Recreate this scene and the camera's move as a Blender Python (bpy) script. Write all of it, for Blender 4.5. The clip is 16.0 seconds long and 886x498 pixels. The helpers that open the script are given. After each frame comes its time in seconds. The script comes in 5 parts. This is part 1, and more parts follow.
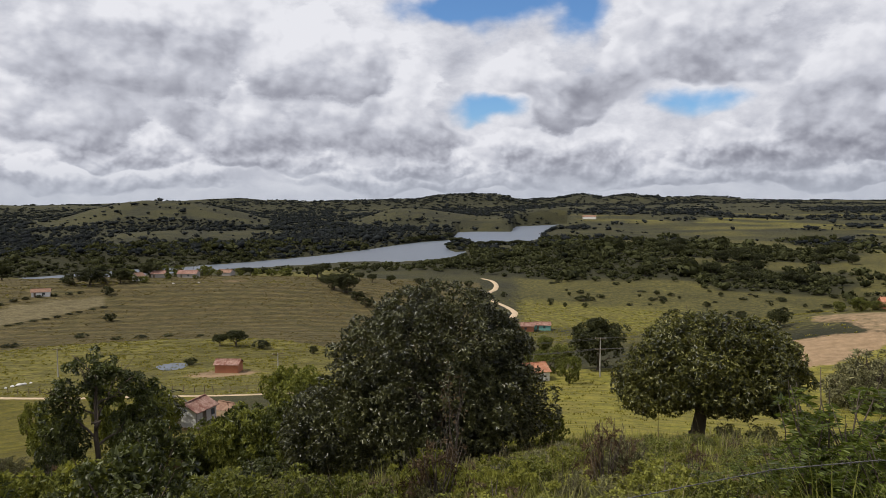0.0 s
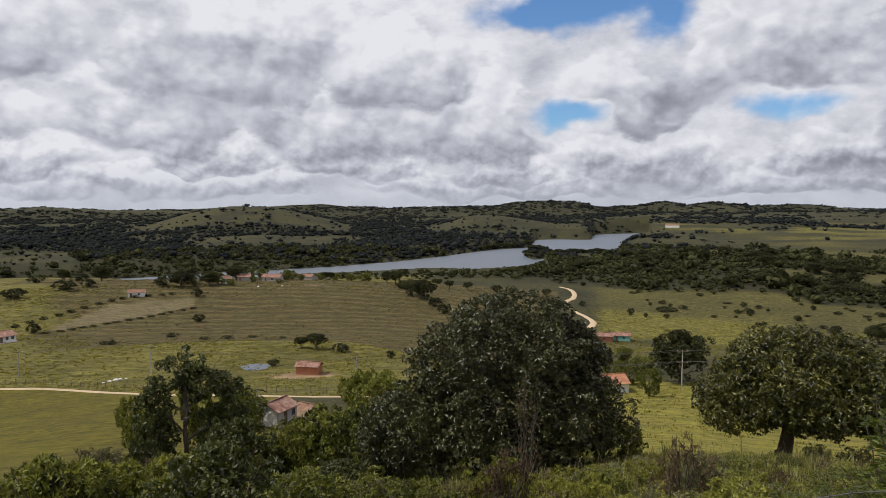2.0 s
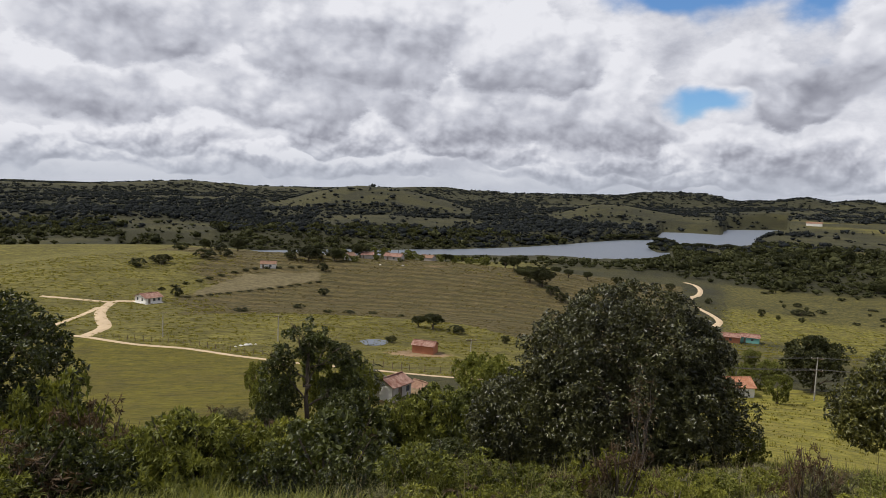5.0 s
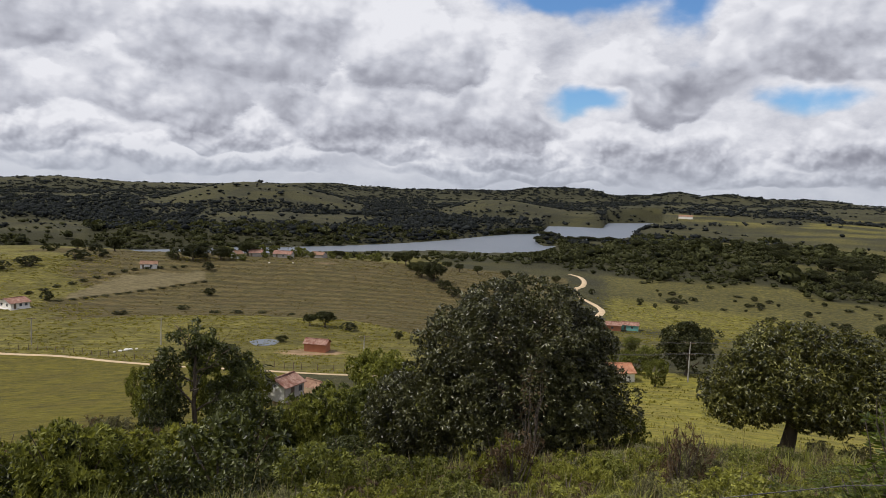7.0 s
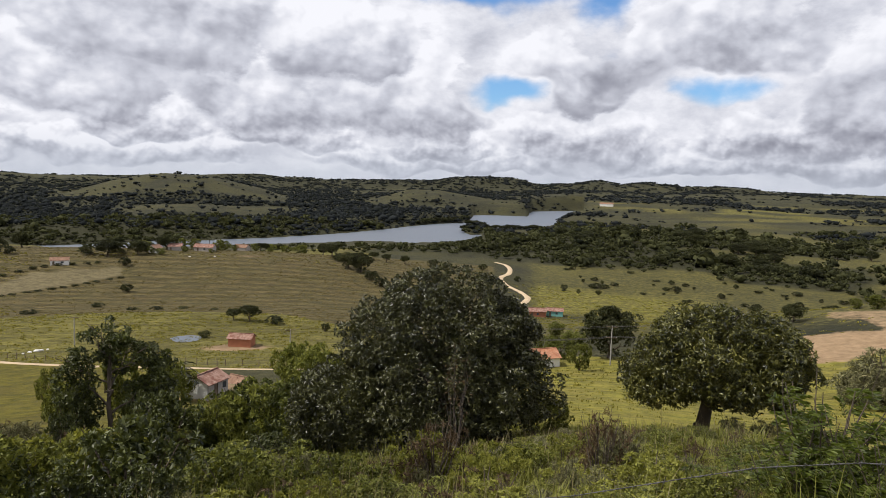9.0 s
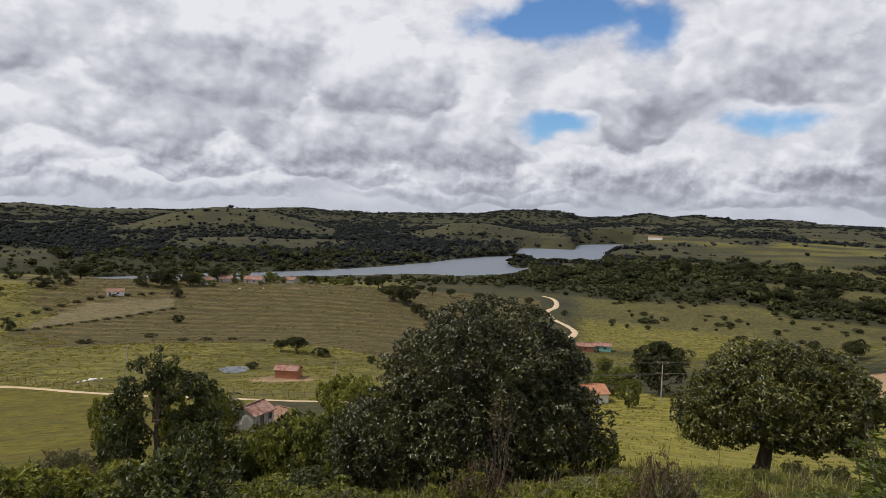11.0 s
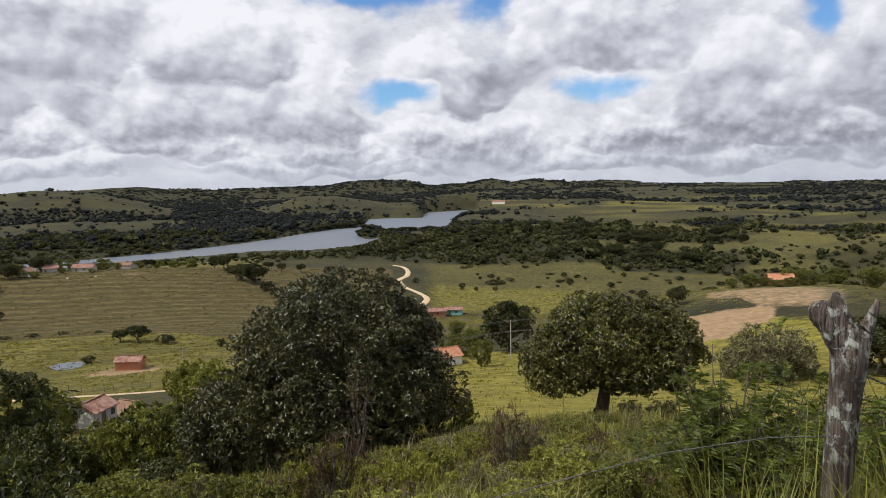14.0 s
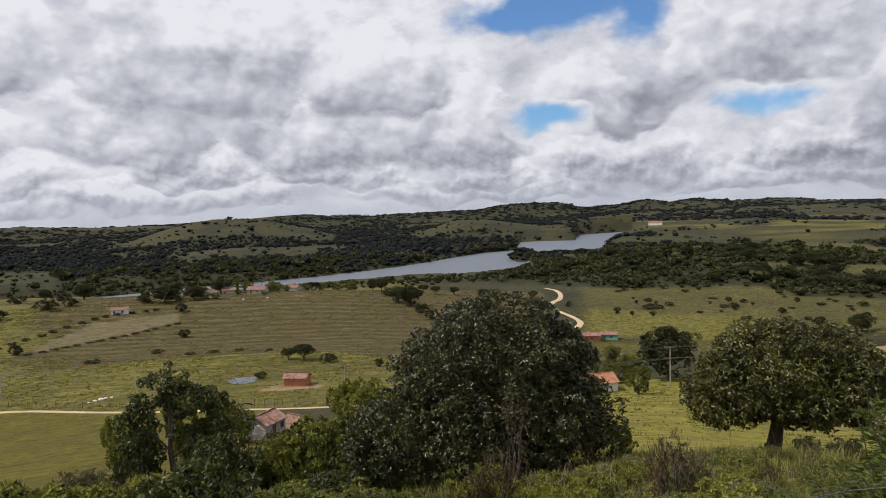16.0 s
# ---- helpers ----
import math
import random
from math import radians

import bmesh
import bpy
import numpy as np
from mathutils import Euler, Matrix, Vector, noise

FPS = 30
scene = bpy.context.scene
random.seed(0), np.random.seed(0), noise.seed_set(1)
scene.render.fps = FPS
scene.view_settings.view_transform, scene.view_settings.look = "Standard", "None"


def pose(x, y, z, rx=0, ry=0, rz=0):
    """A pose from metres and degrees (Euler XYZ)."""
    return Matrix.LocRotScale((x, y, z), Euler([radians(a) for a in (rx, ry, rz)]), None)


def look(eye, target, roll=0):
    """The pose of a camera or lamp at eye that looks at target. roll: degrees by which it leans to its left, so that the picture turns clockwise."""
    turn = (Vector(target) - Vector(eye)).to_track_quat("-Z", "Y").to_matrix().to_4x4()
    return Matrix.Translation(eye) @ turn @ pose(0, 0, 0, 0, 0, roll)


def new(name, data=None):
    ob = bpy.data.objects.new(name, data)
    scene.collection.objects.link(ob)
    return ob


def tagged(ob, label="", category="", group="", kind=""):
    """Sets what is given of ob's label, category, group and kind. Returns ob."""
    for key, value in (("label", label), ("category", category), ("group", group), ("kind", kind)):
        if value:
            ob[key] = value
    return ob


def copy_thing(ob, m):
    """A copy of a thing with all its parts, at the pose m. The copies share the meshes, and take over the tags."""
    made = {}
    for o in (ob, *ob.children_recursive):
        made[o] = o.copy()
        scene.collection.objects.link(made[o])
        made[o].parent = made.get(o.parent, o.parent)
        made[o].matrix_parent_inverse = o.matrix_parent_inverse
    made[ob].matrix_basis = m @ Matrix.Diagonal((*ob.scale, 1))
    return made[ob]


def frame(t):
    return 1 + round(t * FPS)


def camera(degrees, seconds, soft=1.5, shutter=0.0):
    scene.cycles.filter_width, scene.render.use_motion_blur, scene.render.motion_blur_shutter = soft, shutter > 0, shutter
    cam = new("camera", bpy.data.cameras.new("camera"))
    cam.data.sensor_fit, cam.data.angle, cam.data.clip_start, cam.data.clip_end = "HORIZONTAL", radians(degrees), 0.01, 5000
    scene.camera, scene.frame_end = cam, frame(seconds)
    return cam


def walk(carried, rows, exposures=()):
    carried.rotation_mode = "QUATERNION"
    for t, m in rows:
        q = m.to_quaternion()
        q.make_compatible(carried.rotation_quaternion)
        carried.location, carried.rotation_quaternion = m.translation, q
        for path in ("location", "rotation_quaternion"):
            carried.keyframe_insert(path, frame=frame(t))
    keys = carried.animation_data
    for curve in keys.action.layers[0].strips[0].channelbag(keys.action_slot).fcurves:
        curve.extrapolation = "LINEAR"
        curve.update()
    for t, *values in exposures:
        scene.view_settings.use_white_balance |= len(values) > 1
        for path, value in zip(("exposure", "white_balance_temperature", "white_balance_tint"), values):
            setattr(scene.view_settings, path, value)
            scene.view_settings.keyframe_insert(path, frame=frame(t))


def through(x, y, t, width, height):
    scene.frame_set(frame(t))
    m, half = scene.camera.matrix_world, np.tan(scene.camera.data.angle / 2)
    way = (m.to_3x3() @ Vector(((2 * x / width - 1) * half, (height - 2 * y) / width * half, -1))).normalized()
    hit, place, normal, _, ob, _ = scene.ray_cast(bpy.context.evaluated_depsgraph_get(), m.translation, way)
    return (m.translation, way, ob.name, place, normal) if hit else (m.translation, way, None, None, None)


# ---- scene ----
EYE_Z = 80.0
cam = camera(63.28, 16.0, soft=0.6)
# seconds, offset x y z in metres, yaw, pitch, roll in degrees
WALK = [
    (0.0, -0.060, 0.082, -0.013, -6.09, -4.21, -0.37),
    (0.5, -0.058, 0.126, -0.029, -3.44, -3.47, -0.95),
    (1.0, -0.013, -0.027, -0.007, -1.31, -3.59, -0.95),
    (1.5, -0.000, -0.000, 0.000, -0.00, -3.40, -1.00),
    (2.0, -0.058, -0.081, 0.038, 0.09, -3.63, -0.09),
    (2.5, -0.042, -0.076, 0.032, 0.70, -4.40, 0.83),
    (3.0, -0.065, -0.186, 0.014, 1.34, -4.68, 1.08),
    (3.5, -0.036, -0.063, 0.019, 0.55, -4.40, 1.28),
    (4.0, -0.042, -0.022, 0.027, 5.26, -4.03, 1.70),
    (4.2, -0.019, -0.025, 0.002, 8.31, -4.85, 1.71),
    (4.6, -0.020, -0.050, 0.010, 10.30, -5.20, 1.80),
    (5.4, -0.030, -0.150, 0.030, 8.20, -4.60, 2.50),
    (6.3, -0.040, -0.240, 0.045, 3.85, -4.15, 3.00),
    (6.5, -0.041, -0.244, 0.049, 2.46, -3.99, 3.01),
    (7.0, -0.077, -0.220, 0.060, 0.95, -5.01, 1.95),
    (7.5, -0.021, -0.147, 0.047, -2.51, -6.08, 1.32),
    (8.0, -0.013, -0.137, 0.049, -4.82, -6.37, 0.13),
    (8.5, 0.002, -0.104, 0.044, -4.11, -7.37, 0.40),
    (9.0, 0.073, 0.013, 0.042, -4.90, -5.64, 1.51),
    (9.2, 0.079, 0.021, 0.053, -4.81, -4.87, 2.09),
    (10.2, 0.110, 0.250, 0.000, -2.60, -3.60, 1.90),
    (10.8, 0.140, 0.400, -0.050, -0.60, -3.00, 1.50),
    (11.3, 0.155, 0.459, -0.068, -3.49, -3.42, 1.00),
    (11.5, 0.198, 0.479, -0.077, -5.29, -3.68, 0.65),
    (12.0, 0.159, 0.507, -0.087, -8.70, -4.82, 0.85),
    (12.5, 0.206, 0.470, -0.082, -15.28, -5.42, -0.01),
    (13.0, 0.184, 0.429, -0.071, -15.54, -6.53, -0.68),
    (13.5, 0.194, 0.419, -0.066, -14.81, -6.61, -0.73),
    (14.0, 0.194, 0.407, -0.064, -13.14, -5.37, -0.95),
    (14.5, 0.110, 0.384, -0.028, -7.04, -4.21, -0.85),
    (15.0, 0.106, 0.321, -0.033, -4.29, -3.96, -1.35),
    (15.5, 0.075, 0.207, -0.031, -2.20, -3.16, -1.89),
    (16.0, 0.106, 0.252, -0.039, -1.10, -3.21, -2.11),
]
EXPOSURES = [(0.0, -0.15), (2.5, -0.19), (4.2, -0.16), (6.3, -0.13), (7.5, -0.13), (8.5, -0.02), (9.0, 0.07), (9.2, 0.08), (11.3, -0.18), (12.5, -0.14), (13.0, -0.05), (14.0, 0.01), (15.0, -0.08), (16.0, -0.15)]
walk(cam, [(t, pose(x, y, EYE_Z + z, 90 + pitch, 0, yaw) @ pose(0, 0, 0, 0, 0, roll)) for t, x, y, z, yaw, pitch, roll in WALK], EXPOSURES)

# ---- world, sun ----
SUN_EL, SUN_AZ = 56.0, -98.0  # height above the horizon; clockwise from straight ahead, in degrees


def heading(az, el=0.0):
    a, e = radians(az), radians(el)
    return Vector((math.sin(a) * math.cos(e), math.cos(a) * math.cos(e), math.sin(e)))


sun_data = bpy.data.lights.new("sun", "SUN")
sun_data.energy, sun_data.angle, sun_data.color = 4.6, radians(0.8), (1.0, 0.95, 0.86)
sun = new("sun", sun_data)
sun.matrix_world = look(heading(SUN_AZ, SUN_EL) * 100, (0, 0, 0))


class Nodes:
    """Short hand for node trees."""

    def __init__(self, tree):
        self.tree = tree
        tree.nodes.clear()

    def add(self, kind):
        return self.tree.nodes.new(kind)

    def put(self, socket, value):
        if hasattr(value, "is_linked"):
            self.tree.links.new(value, socket)
        elif value is not None:
            socket.default_value = value

    def math(self, op, a, b=0.0, c=0.0, clamp=False):
        n = self.tree.nodes.new("ShaderNodeMath")
        n.operation, n.use_clamp = op, clamp
        for s, v in zip(n.inputs, (a, b, c)):
            self.put(s, v)
        return n.outputs[0]

    def vec(self, op, a, b=(0, 0, 0), scale=None):
        n = self.tree.nodes.new("ShaderNodeVectorMath")
        n.operation = op
        self.put(n.inputs[0], a)
        self.put(n.inputs[1], b)
        if scale is not None:
            self.put(n.inputs[3], scale)
        return n.outputs["Value"] if op in ("DOT_PRODUCT", "LENGTH", "DISTANCE") else n.outputs[0]

    def noise(self, vector, scale, detail=4.0, rough=0.55, distort=0.0, out=0):
        n = self.tree.nodes.new("ShaderNodeTexNoise")
        self.put(n.inputs["Vector"], vector)
        self.put(n.inputs["Scale"], scale)
        n.inputs["Detail"].default_value = detail
        n.inputs["Roughness"].default_value = rough
        n.inputs["Distortion"].default_value = distort
        return n.outputs[out]

    def ramp(self, fac, *stops):
        n = self.tree.nodes.new("ShaderNodeValToRGB")
        self.put(n.inputs[0], fac)
        el = n.color_ramp.elements
        while len(el) < len(stops):
            el.new(0.5)
        for e, (p, c) in zip(el, stops):
            e.position = p
            e.color = (*c, 1) if isinstance(c, tuple) else (c, c, c, 1)
        return n.outputs[0]

    def range(self, v, a, b, c=0.0, d=1.0, smooth=False):
        n = self.tree.nodes.new("ShaderNodeMapRange")
        n.interpolation_type = "SMOOTHSTEP" if smooth else "LINEAR"
        for s, x in zip(n.inputs, (v, a, b, c, d)):
            self.put(s, x)
        return n.outputs[0]

    def mix(self, fac, a, b, blend="MIX"):
        n = self.tree.nodes.new("ShaderNodeMix")
        n.data_type, n.blend_type = "RGBA", blend
        self.put(n.inputs["Factor"], fac)
        for s, v in ((n.inputs[6], a), (n.inputs[7], b)):
            self.put(s, (*v, 1) if isinstance(v, tuple) and len(v) == 3 else v)
        return n.outputs[2]

    def link(self, a, b):
        self.tree.links.new(a, b)


world = bpy.data.worlds.new("sky")
world.use_nodes = True
scene.world = world
w = Nodes(world.node_tree)
sky = w.add("ShaderNodeTexSky")
sky.sky_type, sky.sun_disc = "NISHITA", False
sky.sun_elevation, sky.sun_rotation = radians(SUN_EL), radians(SUN_AZ)
sky.altitude, sky.air_density, sky.dust_density, sky.ozone_density = 200, 1.0, 0.4, 1.6
way = w.add("ShaderNodeTexCoord").outputs["Generated"]


up = w.add("ShaderNodeSeparateXYZ")
w.link(way, up.inputs[0])
rise = w.math("MULTIPLY", w.math("ARCSINE", up.outputs[2]), 180 / math.pi)  # degrees above the horizon

warp = w.vec("SUBTRACT", w.noise(w.vec("MULTIPLY", way, (1.0, 1.0, 1.3)), 9.0, 3.0, 0.52, out=1), (0.5, 0.5, 0.5))
drift = w.vec("ADD", way, w.vec("MULTIPLY", warp, (0.085, 0.085, 0.075)))
lifted = w.add("ShaderNodeSeparateXYZ")
w.link(drift, lifted.inputs[0])
height = w.math("MULTIPLY", lifted.outputs[2], 180 / math.pi)


def across(az, half):
    """Half widths to the side of a bearing, large behind it."""
    side = w.math("DIVIDE", w.vec("DOT_PRODUCT", drift, tuple(heading(az + 90))), radians(half))
    return w.math("ADD", w.math("MULTIPLY", side, side), w.math("MULTIPLY", w.math("LESS_THAN", w.vec("DOT_PRODUCT", way, tuple(heading(az))), 0.4), 50.0))


def puffs(direction, scale, shift):
    """Cauliflower relief of a cumulus: round heads of several sizes with creases between them, 0 to 1."""
    p = w.vec("ADD", w.vec("MULTIPLY", direction, (1.0, 1.0, 1.25)), (shift, shift * 0.7, -shift))
    cells = w.add("ShaderNodeTexVoronoi")
    cells.feature, cells.normalize = "SMOOTH_F1", True
    w.put(cells.inputs["Vector"], p)
    for name, value in (("Scale", scale), ("Detail", 2.2), ("Roughness", 0.48), ("Lacunarity", 2.3), ("Smoothness", 0.3)):
        cells.inputs[name].default_value = value
    return w.range(cells.outputs["Distance"], 0.12, 0.62, 1.0, 0.0)


# blue openings between the clouds: bearing, height, half width, half height
gaps = None
for az, el, half, tall in ((6.5, 14.9, 4.6, 1.6), (11.4, 14.5, 3.0, 2.0), (17.0, 13.2, 1.9, 2.1), (9.9, 6.7, 2.4, 1.0), (25.6, 6.9, 3.3, 1.2), (40.6, 11.2, 1.5, 1.4), (45.5, 14.5, 2.4, 1.5), (-80, 28, 14, 8), (130, 40, 18, 12)):
    lift = w.math("DIVIDE", w.math("SUBTRACT", height, math.sin(radians(el)) * 180 / math.pi), tall)
    dip = w.math("EXPONENT", w.math("MULTIPLY", w.math("ADD", across(az, half), w.math("MULTIPLY", lift, lift)), -0.8))
    gaps = dip if gaps is None else w.math("ADD", gaps, dip)

churned = w.vec("ADD", way, w.vec("MULTIPLY", warp, (0.03, 0.03, 0.022)))
coarse = puffs(churned, 13.0, 4.4)
fine_puffs = puffs(churned, 30.0, 2.3)
low = w.range(rise, 2.0, 6.0, 1.0, 0.0, True)
billow = w.math("ADD", w.math("MULTIPLY", coarse, w.math("SUBTRACT", 1.0, low)), w.math("MULTIPLY", fine_puffs, low))
lit_c = w.math("SUBTRACT", coarse, puffs(w.vec("ADD", churned, (-0.012, 0.0, 0.018)), 13.0, 4.4))
lit_f = w.math("SUBTRACT", fine_puffs, puffs(w.vec("ADD", churned, (-0.005, 0.0, 0.008)), 30.0, 2.3))
relief = w.math("ADD", w.math("MULTIPLY", lit_c, w.range(low, 0.0, 1.0, 0.60, 0.20)), w.math("MULTIPLY", lit_f, w.range(low, 0.0, 1.0, 0.20, 0.75)))
bump_ = w.math("SUBTRACT", billow, 0.5)
soft = w.math("SUBTRACT", w.noise(w.vec("MULTIPLY", way, (1.0, 1.0, 1.8)), 11.0, 6.0, 0.6), 0.5)

# the thin sheet behind, then the cumulus from the far ranks to the near: bearing, base, half width, height
bright = w.math("ADD", w.math("ADD", 0.74, w.math("MULTIPLY", soft, 1.3)), w.math("MULTIPLY", bump_, 0.25))
torn = w.math("SUBTRACT", gaps, w.math("MULTIPLY", bump_, w.range(gaps, 0.03, 0.3, 0.0, 0.7)))
cover = w.range(w.math("SUBTRACT", torn, w.math("MULTIPLY", soft, 0.8)), 0.15, 0.85, 1, 0, True)
RANKS = ((-44, 1.4, 12, 2.0), (-20, 1.2, 14, 1.9), (6, 1.3, 12, 1.8), (31, 1.4, 14, 1.9),
         (-31, 3.0, 6.0, 2.8), (-18, 3.3, 5.0, 2.7), (-7, 2.9, 5.5, 2.6), (4.5, 2.7, 4.5, 2.6), (15.5, 2.9, 6.0, 3.4), (30, 3.0, 6.5, 3.2), (42, 3.2, 6.0, 3.4),
         (-36, 6.2, 7.5, 5.0), (-21.5, 6.6, 6.0, 6.5), (36.5, 5.4, 6.0, 6.5), (14.0, 7.2, 6.0, 4.6), (-8.5, 6.0, 8.0, 6.5), (1.2, 5.6, 8.0, 5.2), (47, 7.0, 6.0, 7.0),
         (-33, 11.0, 8.0, 7.0), (-3, 9.6, 6.5, 5.6), (18.5, 8.6, 4.5, 4.0), (26.5, 9.6, 5.5, 9.0), (-17, 11.0, 9.0, 9.0), (60, 9, 14, 9), (-70, 9, 24, 12))
for az, foot, half, tall in RANKS:
    lift = w.math("DIVIDE", w.math("SUBTRACT", height, foot), tall)
    rising = w.math("MULTIPLY", w.math("MINIMUM", lift, 0.0), 2.0)
    body = w.math("SUBTRACT", w.math("SUBTRACT", 1.0, across(az, half)), w.math("ADD", w.math("MULTIPLY", lift, w.math("MAXIMUM", lift, 0.0)), w.math("MULTIPLY", rising, rising)))
    body = w.math("SUBTRACT", w.math("ADD", body, w.math("ADD", w.math("MULTIPLY", bump_, 0.7), w.math("MULTIPLY", soft, 2.0))), w.math("MULTIPLY", gaps, 3.0))
    mask = w.range(body, 0.0, 0.45, 0, 1, True)
    tone = w.math("ADD", w.range(w.math("ADD", lift, w.math("ADD", w.math("MULTIPLY", bump_, 0.4), w.math("MULTIPLY", soft, 1.1))), -0.30, 0.58, 0.38, 0.90, True), w.math("MULTIPLY", w.range(body, 0.0, 0.5, 0.14, 0.0), w.range(lift, 0.05, 0.35)))
    tone = w.math("ADD", tone, relief)
    bright = w.math("ADD", w.math("MULTIPLY", bright, w.math("SUBTRACT", 1.0, mask)), w.math("MULTIPLY", tone, mask))
    cover = w.math("MAXIMUM", cover, mask)
bright = w.math("ADD", bright, w.range(up.outputs[0], -0.5, 0.7, 0.09, -0.11))
cloud = w.ramp(bright, (0.0, (0.235, 0.24, 0.295)), (0.3, (0.375, 0.385, 0.45)), (0.6, (0.60, 0.615, 0.69)), (0.95, (0.89, 0.895, 0.95)))
cloud = w.mix(w.range(rise, 0.0, 3.0, 0.65, 0.0), cloud, (0.49, 0.53, 0.615))
b_sky = w.add("ShaderNodeBackground")
w.put(b_sky.inputs[0], w.mix(1.0, sky.outputs[0], (0.62, 0.86, 1.12), "MULTIPLY"))
b_sky.inputs[1].default_value = 0.12
b_cloud = w.add("ShaderNodeBackground")
w.put(b_cloud.inputs[0], cloud)
b_cloud.inputs[1].default_value = 1.0
both = w.add("ShaderNodeMixShader")
w.put(both.inputs[0], cover)
w.link(b_sky.outputs[0], both.inputs[1])
w.link(b_cloud.outputs[0], both.inputs[2])
w.link(both.outputs[0], w.add("ShaderNodeOutputWorld").inputs[0])

# ---- the lie of the land ----
# the lake in two reaches with a low spit between them: bearing, near and far shore
REACH_AZ = [-34, -30, -25, -22.9, -17.9, -13.5, -9, -4.5, -2.3, 0, 2.2, 4.4, 6.2, 6.45, 7.0, 8.1]
REACH_NEAR = [800, 790, 785, 788, 802, 822, 846, 868, 888, 893, 882, 898, 925, 930, 948, 1026]
REACH_FAR = [790, 815, 840, 841, 874, 884, 916, 976, 1022, 1084, 1170, 1256, 1288, 1075, 1027, 1036]
BAY_AZ = [5.9, 6.4, 6.8, 7.02, 7.1, 8.7, 11.6, 11.72, 12.5, 13.0, 13.7, 13.9, 14.4, 15.2, 16.0]
BAY_NEAR = [1040, 1110, 1185, 1192, 1192, 1198, 1205, 1208, 1240, 1280, 1350, 1508, 1771, 1960, 2012]
BAY_FAR = [1285, 1300, 1340, 1365, 1582, 1606, 1598, 1858, 1890, 1912, 1935, 1942, 1960, 1996, 2015]


def near_edge(az):
    return np.where(az < 8.1, np.interp(az, REACH_AZ, REACH_NEAR, 9e3), np.interp(az, BAY_AZ, BAY_NEAR, 9e3, 9e3))


def far_edge(az):
    return np.where(az < 6.3, np.interp(az, REACH_AZ, REACH_FAR, 0), np.interp(az, BAY_AZ, BAY_FAR, 0, 0))


def value_noise(x, y, seed=0):
    """Smooth value noise, about -1 to 1, on arrays."""
    xi, yi = np.floor(x), np.floor(y)
    fx, fy = x - xi, y - yi
    fx, fy = fx * fx * (3 - 2 * fx), fy * fy * (3 - 2 * fy)

    def corner(a, b):
        v = np.sin(a * 127.1 + b * 311.7 + seed * 74.7) * 43758.5453
        return (v - np.floor(v)) * 2 - 1

    lo = corner(xi, yi) * (1 - fx) + corner(xi + 1, yi) * fx
    hi = corner(xi, yi + 1) * (1 - fx) + corner(xi + 1, yi + 1) * fx
    return lo * (1 - fy) + hi * fy


def fbm(x, y, scale, octaves=4, seed=0):
    total, amp = 0.0, 1.0
    for i in range(octaves):
        total = total + amp * value_noise(x / scale + 17.3 * i, y / scale - 9.1 * i, seed + i)
        amp, scale = amp * 0.5, scale * 0.5
    return total / 1.9


def step(a, b, v):
    s = np.clip((v - a) / (b - a), 0, 1)
    return s * s * (3 - 2 * s)


def inside_range(v, a, b, soft):
    return step(a - soft, a + soft, v) * (1 - step(b - soft, b + soft, v))


def mound(az, d, az0, d0, high, wide, deep):
    """A rounded hill centred at bearing az0 and distance d0; wide across, deep along the line of sight, in metres."""
    across = np.radians(az - az0) * d0
    along = d - d0
    return high * np.exp(-(across / wide) ** 2 - (along / deep) ** 2)


def shore(az, d):
    """Metres inside the lake, negative on land."""
    reach = np.minimum(d - np.interp(az, REACH_AZ, REACH_NEAR, 9e3, 9e3), np.interp(az, REACH_AZ, REACH_FAR, 0, 0) - d)
    bay = np.minimum(d - np.interp(az, BAY_AZ, BAY_NEAR, 9e3, 9e3), np.interp(az, BAY_AZ, BAY_FAR, 0, 0) - d)
    return np.maximum(reach, bay)


# hills and ridges: distance, depth of the near and of the far slope, then the crest as bearings and heights in degrees seen from the eye
LEFT_SPUR = (1250, 250, 300, [-60, -37, -35, -31.8, -30, -27.7, -26.1, -24.9], [-2.6, -2.75, -2.58, -2.63, -2.69, -3.12, -3.7, -4.5])
LAKE_SPUR = (1300, 300, 230, [-23, -20.4, -17.9, -15.3, -12.7, -9.1, -6.8, -4.5], [-3.9, -3.07, -2.63, -2.49, -2.52, -2.83, -3.35, -4.0])
PASTURE_DOME = (2000, 430, 400, [-27, -22.1, -20, -17.9, -16.2, -13.6, -11.4, -9.1, -7.4], [-2.5, -1.51, -0.84, -0.34, -0.18, -0.32, -0.70, -1.22, -1.9])
BAY_HILL = (1900, 330, 350, [-6.5, -5.5, -2.3, -0.1, 2.1, 4.3, 6.5, 8.6, 10.7, 12.0], [-3.3, -3.09, -2.23, -1.66, -0.98, -0.96, -1.3, -1.6, -1.9, -2.5])
LEFT_RIDGE = (3000, 600, 600, [-60, -37, -34.9, -31.8, -29.2, -26.9, -24.2, -20.9, -12], [-0.7, -0.74, -0.62, -0.38, -0.22, -0.36, -0.48, -0.48, -1.1])
